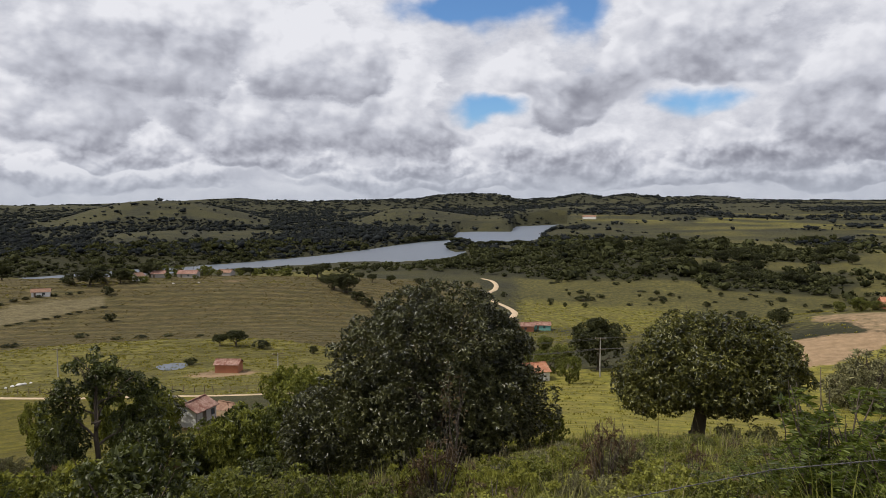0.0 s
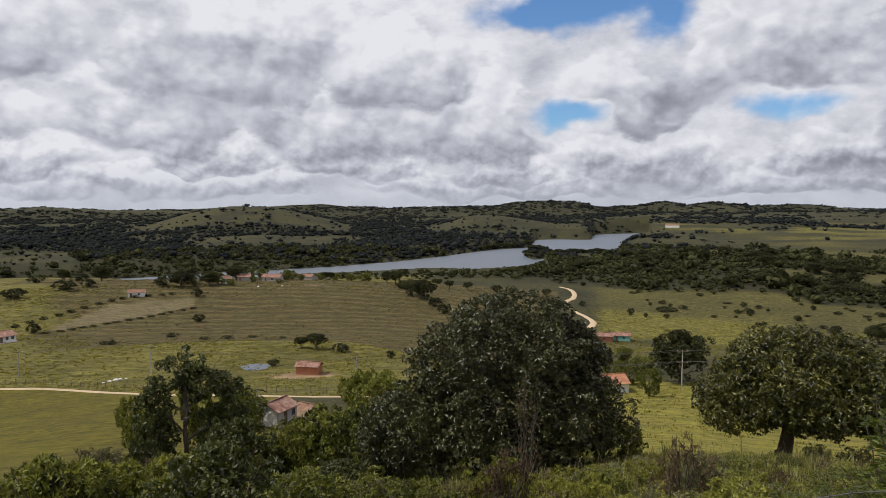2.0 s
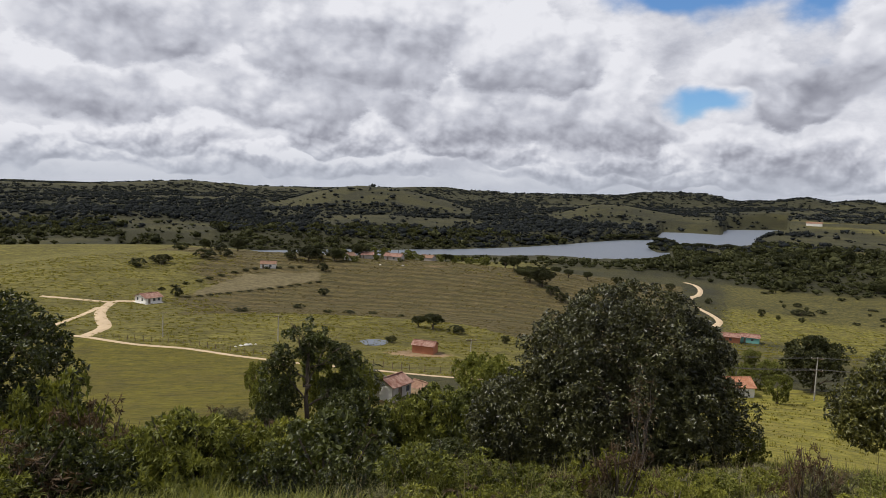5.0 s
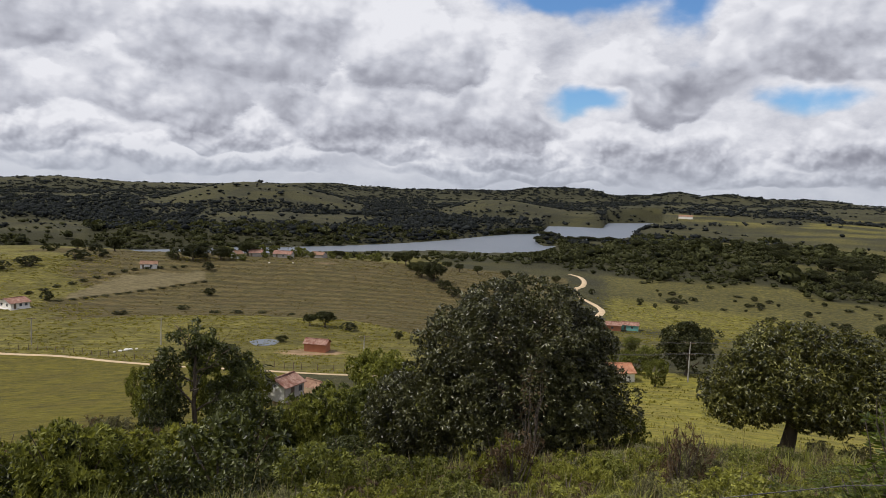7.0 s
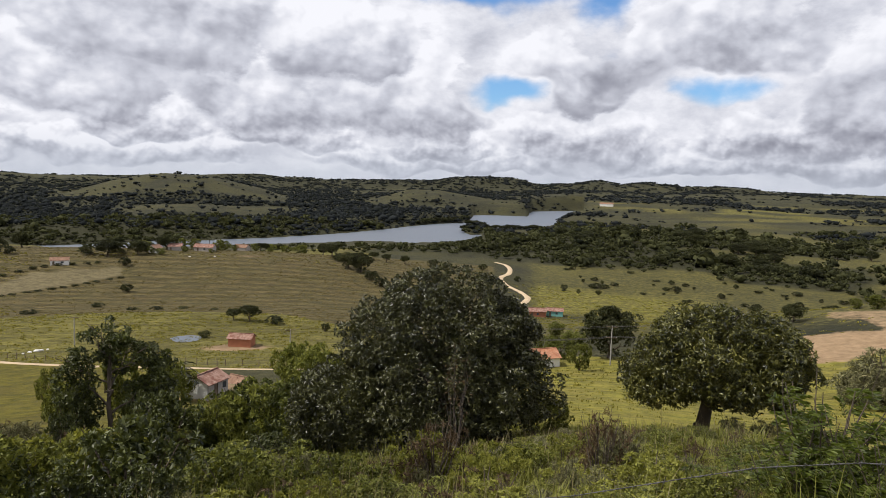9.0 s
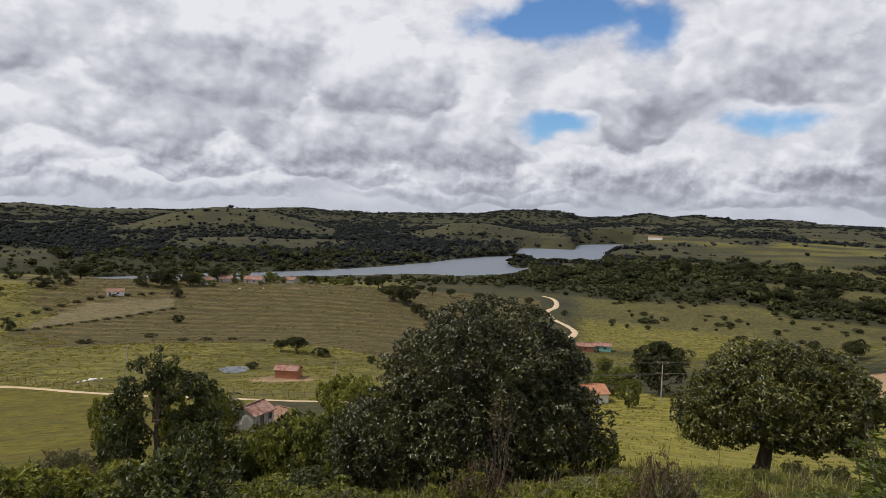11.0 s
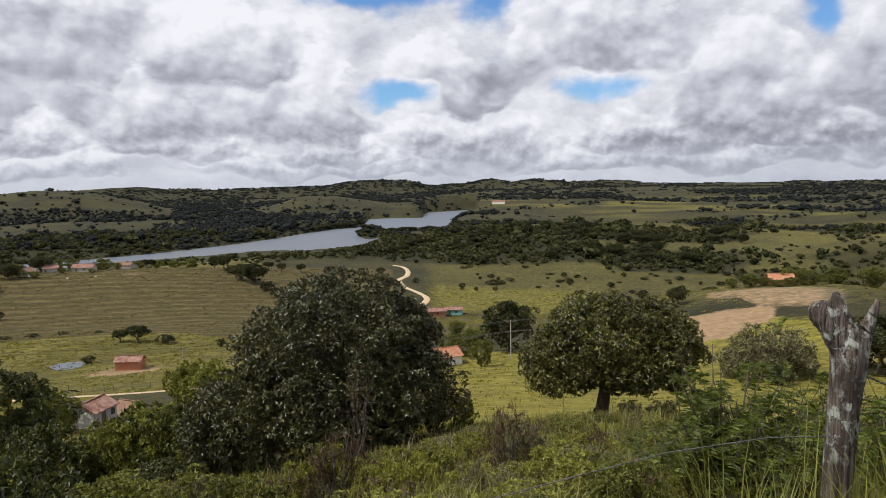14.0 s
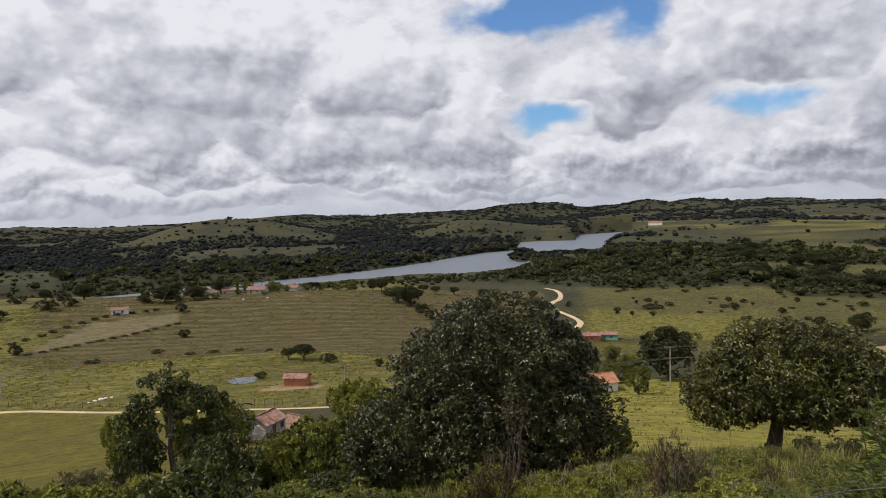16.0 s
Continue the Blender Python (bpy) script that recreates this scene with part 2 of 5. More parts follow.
SKYLINE = (3400, 600, 500, [-12, -10, -8.2, -6.5, -4.7, -0.2, 4.2, 6.0, 8.5, 10.6, 12.1, 12.7, 15.1, 17, 18.6, 20.6, 22.5, 24, 26.1, 28.2, 29.5, 31.6, 35.6, 37.6, 39.5, 41.3, 43.1, 46, 60],
           [-1.0, -0.42, -0.28, -0.22, -0.35, -0.30, -0.22, 0.09, 0.17, 0.10, -0.27, -0.34, -0.14, 0.12, -0.17, 0.07, -0.16, -0.19, -0.13, -0.28, -0.42, -0.48, -0.44, -0.54, -0.36, -0.50, -0.40, -0.56, -0.55])
BLUE_HILLS = (4800, 400, 400, [-30, -24, -20, -13.6, -11.8, -9.6, -8.2, -5], [-0.55, -0.48, -0.42, -0.22, -0.11, -0.04, -0.18, -0.6])
RIGHT_BROW = (620, 150, 150, [35, 39.3, 42.6, 47, 60], [-6.2, -5.25, -4.68, -4.05, -3.8])
RIGHT_PASTURE = (1150, 200, 240, [36, 38.8, 41.4, 43.2, 46.9, 60], [-4.3, -3.8, -2.95, -2.62, -2.32, -2.2])
LEFT_BANK = (520, 120, 110, [-60, -36, -30, -25, -22, -18], [-5.1, -5.1, -5.15, -5.5, -6.1, -7.0])
FOREST_HILL = (2300, 380, 380, [30, 33, 35.6, 37.2, 39.5, 42.7, 44.9, 48], [-2.0, -1.7, -1.3, -1.05, -0.82, -0.68, -0.86, -1.1])


def crest_shape(az, d, ridge):
    """How near a place is to a ridge's crest, 0 to 1, and the height of the crest there."""
    d0, front, back, bearings, heights = ridge
    top = EYE_Z + d0 * np.tan(np.radians(np.interp(az, bearings, heights, heights[0] - 1.5, heights[-1] - 1.5)))
    return np.exp(-((d - d0) / np.where(d < d0, front, back)) ** 2), top


def raw_ground(x, y):
    x, y = np.asarray(x, float), np.asarray(y, float)
    d = np.hypot(x, y)
    az = np.degrees(np.arctan2(x, y))
    z = 14 + 66 * np.exp(-d / 165) - 0.5 * np.exp(-d / 60) - 1.2 * np.exp(-d / 3)
    # pasture ridge, brown hill, spur with the bare field, valley meadow
    z = z + mound(az, d, -22, 248, 5.5, 95, 42) + mound(az, d, -8, 440, 14, 150, 95) + mound(az, d, -24, 470, 6, 110, 90)
    z = z + mound(az, d, 41, 240, 19.5, 80, 70) + mound(az, d, 20, 400, -8, 170, 140) + mound(az, d, -36, 420, 13, 90, 110)
    z = z + mound(az, d, 24, 800, 8, 220, 160)
    z = z + mound(az, d, 29, 26, 1.5, 13, 15) + mound(az, d, -4, 19, -1.0, 7.5, 11)
    # rising country beyond the water, and the ridges on it
    open_side = step(9, 16, az)
    far = np.interp(d, [900, 1400, 2200, 3200, 4200, 5000], [0, 2, 8, 14, 12, 12]) * (1 - open_side) + open_side * np.interp(d, [900, 1400, 2200, 3200, 4200, 5000], [0, 10, 25, 28, 26, 26])
    roll = fbm(x, y, 520, 4, 3) * np.interp(d, [500, 1200, 2500], [0, 6.5, 9])
    z = z + far + roll + fbm(x, y, 90, 3, 8) * np.interp(d, [60, 400, 900], [0.0, 1.0, 2.0])
    fold = fbm(x, y, 170, 3, 14)
    for ridge in (LEFT_SPUR, LAKE_SPUR, PASTURE_DOME, BAY_HILL, LEFT_RIDGE, SKYLINE, BLUE_HILLS, LEFT_BANK, RIGHT_BROW, RIGHT_PASTURE, FOREST_HILL):
        near_top, top = crest_shape(az, d, ridge)
        height = top * near_top + 5.0 * fold * (near_top - near_top ** 4) * min(1.0, ridge[0] / 1500)
        z = np.where(d > 380, 2.5 * np.logaddexp(z / 2.5, height / 2.5), z)
    # the lake bed and its shores
    inside = shore(az, d)
    nearer = d < near_edge(az)
    keep = step(0, np.where(nearer, 300 + 450 * step(7, 12, az), 130), -inside)
    z = np.where(d > 600, np.where(inside > 0, -4.0 * step(0, 30, inside) - 0.3, (0.35 + np.maximum(z, 1.5) * keep)), z)
    behind = step(80, 120, np.abs(az))
    z = z * (1 - behind) + behind * np.maximum(z, 78.3 + 0.03 * d)
    return z


# level ground: bearing, distance, radius of the pond and of the yards round the houses
PADS = [(-14.9, 203, 6), (-10.8, 190, 6), (-13.3, 101, 6), (13.0, 156, 7), (12.6, 322, 7), (13.9, 324, 7), (-32.0, 306, 9), (-23.3, 395, 7), (38.2, 242, 9)]


def ground(x, y):
    x, y = np.asarray(x, float), np.asarray(y, float)
    z = raw_ground(x, y)
    for az, d, radius in PADS:
        cx, cy = d * math.sin(radians(az)), d * math.cos(radians(az))
        k = 1 - step(radius * 0.8, radius * 1.7, np.hypot(x - cx, y - cy))
        z = z * (1 - k) + k * raw_ground(cx, cy)
    return z


def place(az, d, dz=0.0):
    x, y = d * math.sin(radians(az)), d * math.cos(radians(az))
    return Vector((x, y, float(ground(x, y)) + dz))


# ---- materials ----
def material(name, rough=0.7, metal=0.0, spec=0.5):
    """A fresh material: its node helper and its Principled shader."""
    m = bpy.data.materials.new(name)
    m.use_nodes = True
    n = Nodes(m.node_tree)
    p = n.add("ShaderNodeBsdfPrincipled")
    p.inputs["Roughness"].default_value = rough
    p.inputs["Metallic"].default_value = metal
    p.inputs["Specular IOR Level"].default_value = spec
    n.link(p.outputs[0], n.add("ShaderNodeOutputMaterial").inputs[0])
    return m, n, p


def bump(n, p, height, strength=0.4, distance=0.05):
    b = n.add("ShaderNodeBump")
    b.inputs["Strength"].default_value = strength
    b.inputs["Distance"].default_value = distance
    n.put(b.inputs["Height"], height)
    n.link(b.outputs[0], p.inputs["Normal"])


def leaf_material(name, dark, light, rough=0.45, through=0.3, spec=0.5, patch_scale=0.45):
    """Foliage: each leaf its own shade, some light passing through."""
    m, n, p = material(name, rough, 0.0, spec)
    dark, light = tuple(c * 0.5 for c in dark), tuple(c * 0.86 for c in light)
    isl = n.add("ShaderNodeNewGeometry").outputs["Random Per Island"]
    pos = n.add("ShaderNodeNewGeometry").outputs["Position"]
    tree = n.add("ShaderNodeObjectInfo").outputs["Random"]
    patch = n.noise(pos, patch_scale, 3.0)
    f = n.math("ADD", n.math("SUBTRACT", n.math("MULTIPLY", isl, 0.95), 0.06), n.math("MULTIPLY", n.math("SUBTRACT", patch, 0.5), 1.3))
    f = n.math("ADD", f, n.math("MULTIPLY", n.math("SUBTRACT", tree, 0.5), 0.4), clamp=True)
    col = n.mix(f, dark, light)
    n.put(p.inputs["Base Color"], col)
    t = n.add("ShaderNodeBsdfTranslucent")
    n.put(t.inputs[0], n.mix(0.5, col, (light[0] * 1.3, light[1] * 1.25, light[2] * 0.6)))
    mix = n.add("ShaderNodeMixShader")
    mix.inputs[0].default_value = through
    n.link(p.outputs[0], mix.inputs[1])
    n.link(t.outputs[0], mix.inputs[2])
    n.link(mix.outputs[0], n.tree.nodes["Material Output"].inputs[0])
    return m


def plain(name, color, rough=0.8, vary=0.25, scale=3.0, relief=0.3, spec=0.4, metal=0.0):
    """A weathered plain surface with stains at two scales and fine relief."""
    m, n, p = material(name, rough, metal, spec)
    pos = n.add("ShaderNodeTexCoord").outputs["Object"]
    big = n.noise(pos, scale * 0.25, 4.0)
    fine = n.noise(pos, scale * 4, 6.0)
    own = n.add("ShaderNodeObjectInfo").outputs["Random"]
    f = n.math("ADD", n.math("MULTIPLY", big, 0.5), n.math("ADD", n.math("MULTIPLY", fine, 0.3), n.math("MULTIPLY", own, 0.2)))
    lo = tuple(c * (1 - vary) for c in color)
    hi = tuple(min(1.0, c * (1 + vary)) for c in color)
    n.put(p.inputs["Base Color"], n.mix(n.range(f, 0.25, 0.75), lo, hi))
    bump(n, p, fine, relief, 0.02)
    return m


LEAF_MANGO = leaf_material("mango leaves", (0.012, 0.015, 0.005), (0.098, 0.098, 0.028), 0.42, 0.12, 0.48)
# right tree's copy of the leaves, brightened with sunlight in the colour
LEAF_MANGO_SUNLIT = leaf_material("mango leaves with sunlight in colour", (0.020, 0.026, 0.008), (0.26, 0.25, 0.060), 0.42, 0.22, 0.45)
LEAF_LIGHT = leaf_material("light leaves", (0.034, 0.046, 0.010), (0.24, 0.25, 0.052), 0.55, 0.32, 0.2)
LEAF_YELLOW = leaf_material("yellow-green leaves", (0.075, 0.085, 0.016), (0.32, 0.32, 0.065), 0.55, 0.38, 0.2)
LEAF_FAR = leaf_material("woodland leaves", (0.012, 0.016, 0.008), (0.072, 0.075, 0.030), 0.85, 0.25, 0.1, 0.035)
LEAF_POND = leaf_material("pasture tree leaves", (0.016, 0.021, 0.008), (0.088, 0.092, 0.030), 0.6, 0.25, 0.25, 0.25)
# distance haze is put into this leaf colour as a blue-grey tint
LEAF_HAZED = leaf_material("haze-tinted distant leaves", (0.034, 0.040, 0.046), (0.045, 0.051, 0.052), 0.9, 0.45, 0.1, 0.008)
LEAF_AIRY = leaf_material("thicket tree leaves", (0.018, 0.027, 0.006), (0.105, 0.118, 0.024), 0.5, 0.22, 0.4)
LEAF_FERN = leaf_material("feathery leaves", (0.040, 0.062, 0.008), (0.150, 0.185, 0.028), 0.5, 0.42, 0.3)
LEAF_GREY = leaf_material("grey scrub leaves", (0.08, 0.078, 0.040), (0.28, 0.265, 0.13), 0.8, 0.15, 0.2)
LEAF_DRY = leaf_material("dead brown leaves", (0.06, 0.038, 0.022), (0.15, 0.10, 0.055), 0.8, 0.2, 0.2)
GRASS = leaf_material("grass blades", (0.038, 0.052, 0.008), (0.30, 0.30, 0.060), 0.6, 0.35, 0.3, 1.1)
TUFT = leaf_material("pasture tufts", (0.19, 0.178, 0.028), (0.34, 0.30, 0.06), 0.7, 0.3, 0.2)
BARK = plain("bark", (0.085, 0.065, 0.048), 0.9, 0.4, 6.0, 0.8)

m, n, p = material("lake water", 0.40, 0.0, 0.25)
p.inputs["Base Color"].default_value = (0.085, 0.10, 0.125, 1)
pos = n.add("ShaderNodeNewGeometry").outputs["Position"]
bump(n, p, n.noise(pos, 0.25, 4.0, 0.6), 0.22, 0.5)
WATER = m

m, n, p = material("land", 0.95, 0.0, 0.15)
pos = n.add("ShaderNodeNewGeometry").outputs["Position"]


def cover_map(name):
    a = n.add("ShaderNodeAttribute")
    a.attribute_name = name
    return a.outputs["Fac"]


big, mid, fine, blade = n.noise(pos, 0.012, 4.0), n.noise(pos, 0.07, 5.0, 0.6), n.noise(pos, 0.45, 6.0, 0.65), n.noise(pos, 3.5, 4.0, 0.6)
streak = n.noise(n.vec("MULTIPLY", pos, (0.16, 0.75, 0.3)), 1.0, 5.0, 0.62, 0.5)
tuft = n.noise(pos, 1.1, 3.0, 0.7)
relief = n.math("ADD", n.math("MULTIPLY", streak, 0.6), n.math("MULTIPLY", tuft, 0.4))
lush = n.mix(n.range(fine, 0.3, 0.7), (0.125, 0.125, 0.015), (0.30, 0.27, 0.05))
lush = n.mix(n.range(mid, 0.35, 0.65, 0.0, 0.55), lush, (0.20, 0.165, 0.05))
pale = n.mix(n.range(fine, 0.3, 0.7), (0.098, 0.092, 0.022), (0.25, 0.22, 0.058))
pale = n.mix(n.range(n.noise(pos, 0.03, 5.0, 0.7), 0.42, 0.62, 0.0, 0.55), pale, (0.088, 0.078, 0.022))
brown = n.mix(n.range(fine, 0.3, 0.7), (0.092, 0.072, 0.028), (0.165, 0.130, 0.055))
brown = n.mix(n.range(mid, 0.4, 0.7, 0.0, 0.6), brown, (0.104, 0.094, 0.031))
brown = n.mix(n.range(streak, 0.5, 0.7, 0.0, 0.35), brown, (0.17, 0.14, 0.06))
plough = n.mix(n.range(fine, 0.3, 0.7), (0.145, 0.12, 0.065), (0.19, 0.16, 0.085))
soil = n.mix(n.range(fine, 0.3, 0.7), (0.23, 0.155, 0.09), (0.38, 0.27, 0.165))
# dark woodland floor and rough country, with tree and cloud shade in the colour
shaded_floor = n.mix(n.range(fine, 0.3, 0.7), (0.022, 0.024, 0.011), (0.045, 0.043, 0.019))
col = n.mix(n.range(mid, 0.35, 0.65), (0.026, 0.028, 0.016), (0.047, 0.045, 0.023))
col = n.mix(n.range(n.noise(pos, 0.013, 6.0, 0.72), 0.44, 0.56, 0.0, 0.85), col, n.mix(n.range(fine, 0.3, 0.7), (0.044, 0.044, 0.016), (0.084, 0.077, 0.030)))
# left meadow grass, duller than the right one: cloud shade in the colour
shaded_meadow = n.mix(n.range(fine, 0.3, 0.7), (0.070, 0.064, 0.007), (0.170, 0.148, 0.020))
shaded_meadow = n.mix(n.range(mid, 0.42, 0.62, 0.0, 0.75), shaded_meadow, (0.088, 0.072, 0.016))
for name, c in (("shaded_meadow", shaded_meadow), ("lush", lush), ("pale", pale), ("brown", brown), ("plough", plough), ("wood", shaded_floor), ("soil", soil)):
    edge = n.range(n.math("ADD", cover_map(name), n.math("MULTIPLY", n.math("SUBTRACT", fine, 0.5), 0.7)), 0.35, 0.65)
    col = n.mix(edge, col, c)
terrace = n.math("SINE", n.math("ADD", n.math("MULTIPLY", cover_map("contour"), 0.62), n.math("MULTIPLY", fine, 4.0)))
terrace = n.range(n.math("ADD", terrace, n.math("MULTIPLY", n.math("SUBTRACT", streak, 0.5), 4.0)), -0.9, 0.9)
ridged = n.math("ADD", cover_map("brown"), n.math("MULTIPLY", cover_map("pale"), 0.5), clamp=True)
ridged = n.math("MULTIPLY", ridged, n.math("SUBTRACT", 1.0, cover_map("plough")))
# shadow of the terrace steps is painted into the grass colour
col = n.mix(n.math("MULTIPLY", n.math("SUBTRACT", 1.0, terrace), n.math("MULTIPLY", ridged, 0.58)), col, n.mix(0.75, col, (0.02, 0.018, 0.008)))
# painted shade in the hollows between tufts, weaker on bare soil
tuft_shade = n.math("SUBTRACT", 1.0, n.math("MULTIPLY", cover_map("soil"), 0.8, clamp=True))
col = n.mix(n.math("MULTIPLY", n.range(relief, 0.41, 0.55, 0.75, 0.0), tuft_shade), col, n.mix(0.72, col, (0.02, 0.02, 0.008)))
col = n.mix(1.0, col, (0.84, 0.82, 0.80), "MULTIPLY")
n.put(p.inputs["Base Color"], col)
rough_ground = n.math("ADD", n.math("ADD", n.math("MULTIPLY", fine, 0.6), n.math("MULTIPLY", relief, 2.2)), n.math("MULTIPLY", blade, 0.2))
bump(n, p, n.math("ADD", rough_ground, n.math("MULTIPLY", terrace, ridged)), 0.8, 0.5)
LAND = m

# ---- building blocks ----
rng = np.random.default_rng(7)


def mesh_from(name, verts, faces, mat, smooth=False):
    """A mesh from an array of points and an array of faces (all triangles or all quads)."""
    verts, faces = np.asarray(verts, np.float32), np.asarray(faces, np.int32)
    me = bpy.data.meshes.new(name)
    me.vertices.add(len(verts))
    me.vertices.foreach_set("co", verts.ravel())
    sides = faces.shape[1]
    me.loops.add(faces.size)
    me.loops.foreach_set("vertex_index", faces.ravel())
    me.polygons.add(len(faces))
    me.polygons.foreach_set("loop_start", np.arange(0, faces.size, sides, dtype=np.int32))
    me.update(calc_edges=True)
    if smooth:
        me.polygons.foreach_set("use_smooth", np.ones(len(faces), bool))
    me.materials.append(mat)
    return me


def attach(ob, parent):
    ob.parent = parent
    return ob


def part(name, bm, mat, parent, label=""):
    """Links a bmesh, or a ready mesh, as one object under a thing or a part."""
    if isinstance(bm, bmesh.types.BMesh):
        me = bpy.data.meshes.new(name)
        bm.normal_update()
        bm.to_mesh(me)
        bm.free()
        me.materials.append(mat)
    else:
        me = bm
    ob = new(name, me)
    ob.parent = parent
    if label:
        ob["label"] = label
    return ob


def base(name, at, turn=0.0, label="", category="", group="", kind="", tilt=(0, 0)):
    """The Empty at the foot of a thing."""
    e = new(name)
    e.empty_display_size = 0.3
    e.matrix_world = pose(*at, tilt[0], tilt[1], turn)
    return tagged(e, label, category, group, kind)


def box(bm, x0, x1, y0, y1, z0, z1, bevel=0.0):
    g = bmesh.ops.create_cube(bm, size=1.0, matrix=Matrix.Translation(((x0 + x1) / 2, (y0 + y1) / 2, (z0 + z1) / 2)) @ Matrix.Diagonal((x1 - x0, y1 - y0, z1 - z0, 1)))
    if bevel:
        edges = {e for v in g["verts"] for e in v.link_edges}
        bmesh.ops.bevel(bm, geom=list(edges), offset=bevel, segments=2, affect="EDGES")
    return bm


def tube(points, radii, sides=8):
    """Points and faces of a bent, tapered tube."""
    pts = np.asarray(points, float)
    radii = np.broadcast_to(np.asarray(radii, float), (len(pts),))
    tang = np.gradient(pts, axis=0)
    tang /= np.linalg.norm(tang, axis=1, keepdims=True) + 1e-9
    ref = np.where(np.abs(tang[:, 2:3]) > 0.9, np.array([[1.0, 0, 0]]), np.array([[0, 0, 1.0]]))
    u = np.cross(tang, ref)
    u /= np.linalg.norm(u, axis=1, keepdims=True) + 1e-9
    v = np.cross(tang, u)
    a = np.linspace(0, 2 * np.pi, sides, endpoint=False)
    ring = np.cos(a)[None, :, None] * u[:, None] + np.sin(a)[None, :, None] * v[:, None]
    verts = (pts[:, None] + ring * radii[:, None, None]).reshape(-1, 3)
    i, j = np.meshgrid(np.arange(len(pts) - 1), np.arange(sides), indexing="ij")
    k = (j + 1) % sides
    faces = np.stack([i * sides + j, i * sides + k, (i + 1) * sides + k, (i + 1) * sides + j], -1).reshape(-1, 4)
    return verts, faces


def joined(pieces):
    """Several (points, faces) put together."""
    vs, fs, n = [], [], 0
    for v, f in pieces:
        vs.append(v)
        fs.append(np.asarray(f) + n)
        n += len(v)
    return np.concatenate(vs), np.concatenate(fs)


def unit(v):
    return v / (np.linalg.norm(v, axis=-1, keepdims=True) + 1e-9)


def leaves(at, out, length, width, droop=0.0, spread=0.9):
    """One pointed leaf (two triangles, slightly folded) at each point, growing outwards."""
    n = len(at)
    axis = unit(out + rng.normal(0, spread, (n, 3)) + np.array([0, 0, -droop]))
    side = unit(np.cross(axis, rng.normal(0, 1, (n, 3))))
    up = np.cross(side, axis)
    ln = length * rng.uniform(0.65, 1.25, (n, 1))
    wd = width * rng.uniform(0.7, 1.2, (n, 1))
    a = at - axis * ln * 0.1
    b = at + axis * ln * 0.45 + side * wd * 0.5 + up * wd * 0.18
    c = at + axis * ln
    d = at + axis * ln * 0.45 - side * wd * 0.5 + up * wd * 0.18
    verts = np.stack([a, b, c, d], 1).reshape(-1, 3)
    i = np.arange(n)[:, None] * 4
    return verts, np.concatenate([i + [0, 1, 2], i + [0, 2, 3]])


def lobes_surface(lobes, n, shell=(0.72, 1.03)):
    """Points near the skin of a heap of ellipsoids (centre xyz, radii xyz), with the way outwards."""
    lobes = np.asarray(lobes, float)
    area = (lobes[:, 3] * lobes[:, 4] + lobes[:, 3] * lobes[:, 5] + lobes[:, 4] * lobes[:, 5])
    pick = rng.choice(len(lobes), int(n * 1.9), p=area / area.sum())
    dirs = unit(rng.normal(0, 1, (len(pick), 3)))
    r = rng.uniform(shell[0], shell[1], (len(pick), 1))
    pts = lobes[pick, :3] + dirs * lobes[pick, 3:] * r
    keep = np.ones(len(pts), bool)
    for k, lobe in enumerate(lobes):
        inside = (((pts - lobe[:3]) / lobe[3:]) ** 2).sum(1) < 0.45
        keep &= ~(inside & (pick != k))
    pts, dirs = pts[keep][:n], dirs[keep][:n]
    return pts, dirs


def heap(n, radius, high, lump=0.45, base_z=0.0, flat=0.8):
    """Lobes of a rounded crown: many overlapping clumps over a dome."""
    out = [(0, 0, base_z + high * 0.42, radius * 0.66, radius * 0.66, high * 0.40)]
    for i in range(n):
        a = 2.399 * i + rng.uniform(-0.3, 0.3)
        h = (i + 0.5) / n
        rr = radius * (1 - lump * 0.75) * math.sqrt(max(0.02, 1 - (h * 1.05 - 0.12) ** 2 * 0.95)) * rng.uniform(0.8, 1.0)
        s = radius * lump * rng.uniform(0.75, 1.2)
        out.append((rr * math.cos(a), rr * math.sin(a), base_z + high * (0.16 + 0.66 * h) * rng.uniform(0.92, 1.06), s, s, s * flat))
    return out


def rosettes(lobes, clusters, each, petals, leaf, width, size=(0.3, 0.6), droop=0.25, shell=(0.84, 1.0), up_bias=0.35):
    """A crown in clusters: every cluster a knot of twig ends, every twig end a whorl of leaves. Gaps stay between the clusters."""
    centre, out = lobes_surface(lobes, clusters, shell)
    n = len(centre)
    r = rng.uniform(size[0], size[1], (n, 1, 1))
    way_ = unit(rng.normal(0, 1, (n, each, 3)) + 0.75 * out[:, None] + np.array([0, 0, up_bias]))
    at = (centre[:, None] + way_ * r * rng.uniform(0.55, 1.05, (n, each, 1)) * [1, 1, 0.8]).reshape(-1, 3)
    axis = unit(way_.reshape(-1, 3) + rng.normal(0, 0.25, (n * each, 3)))
    u = unit(np.cross(axis, rng.normal(0, 1, (len(at), 3))))
    v = np.cross(axis, u)
    turn = (np.arange(petals) * 2 * np.pi / petals)[None] + rng.uniform(-0.35, 0.35, (len(at), petals))
    ring = np.cos(turn)[..., None] * u[:, None] + np.sin(turn)[..., None] * v[:, None]
    grow = unit(ring + axis[:, None] * rng.uniform(0.15, 0.75, (len(at), petals, 1)))
    return leaves(np.repeat(at, petals, axis=0), grow.reshape(-1, 3) * 5, leaf, width, droop * 5, 0.5)


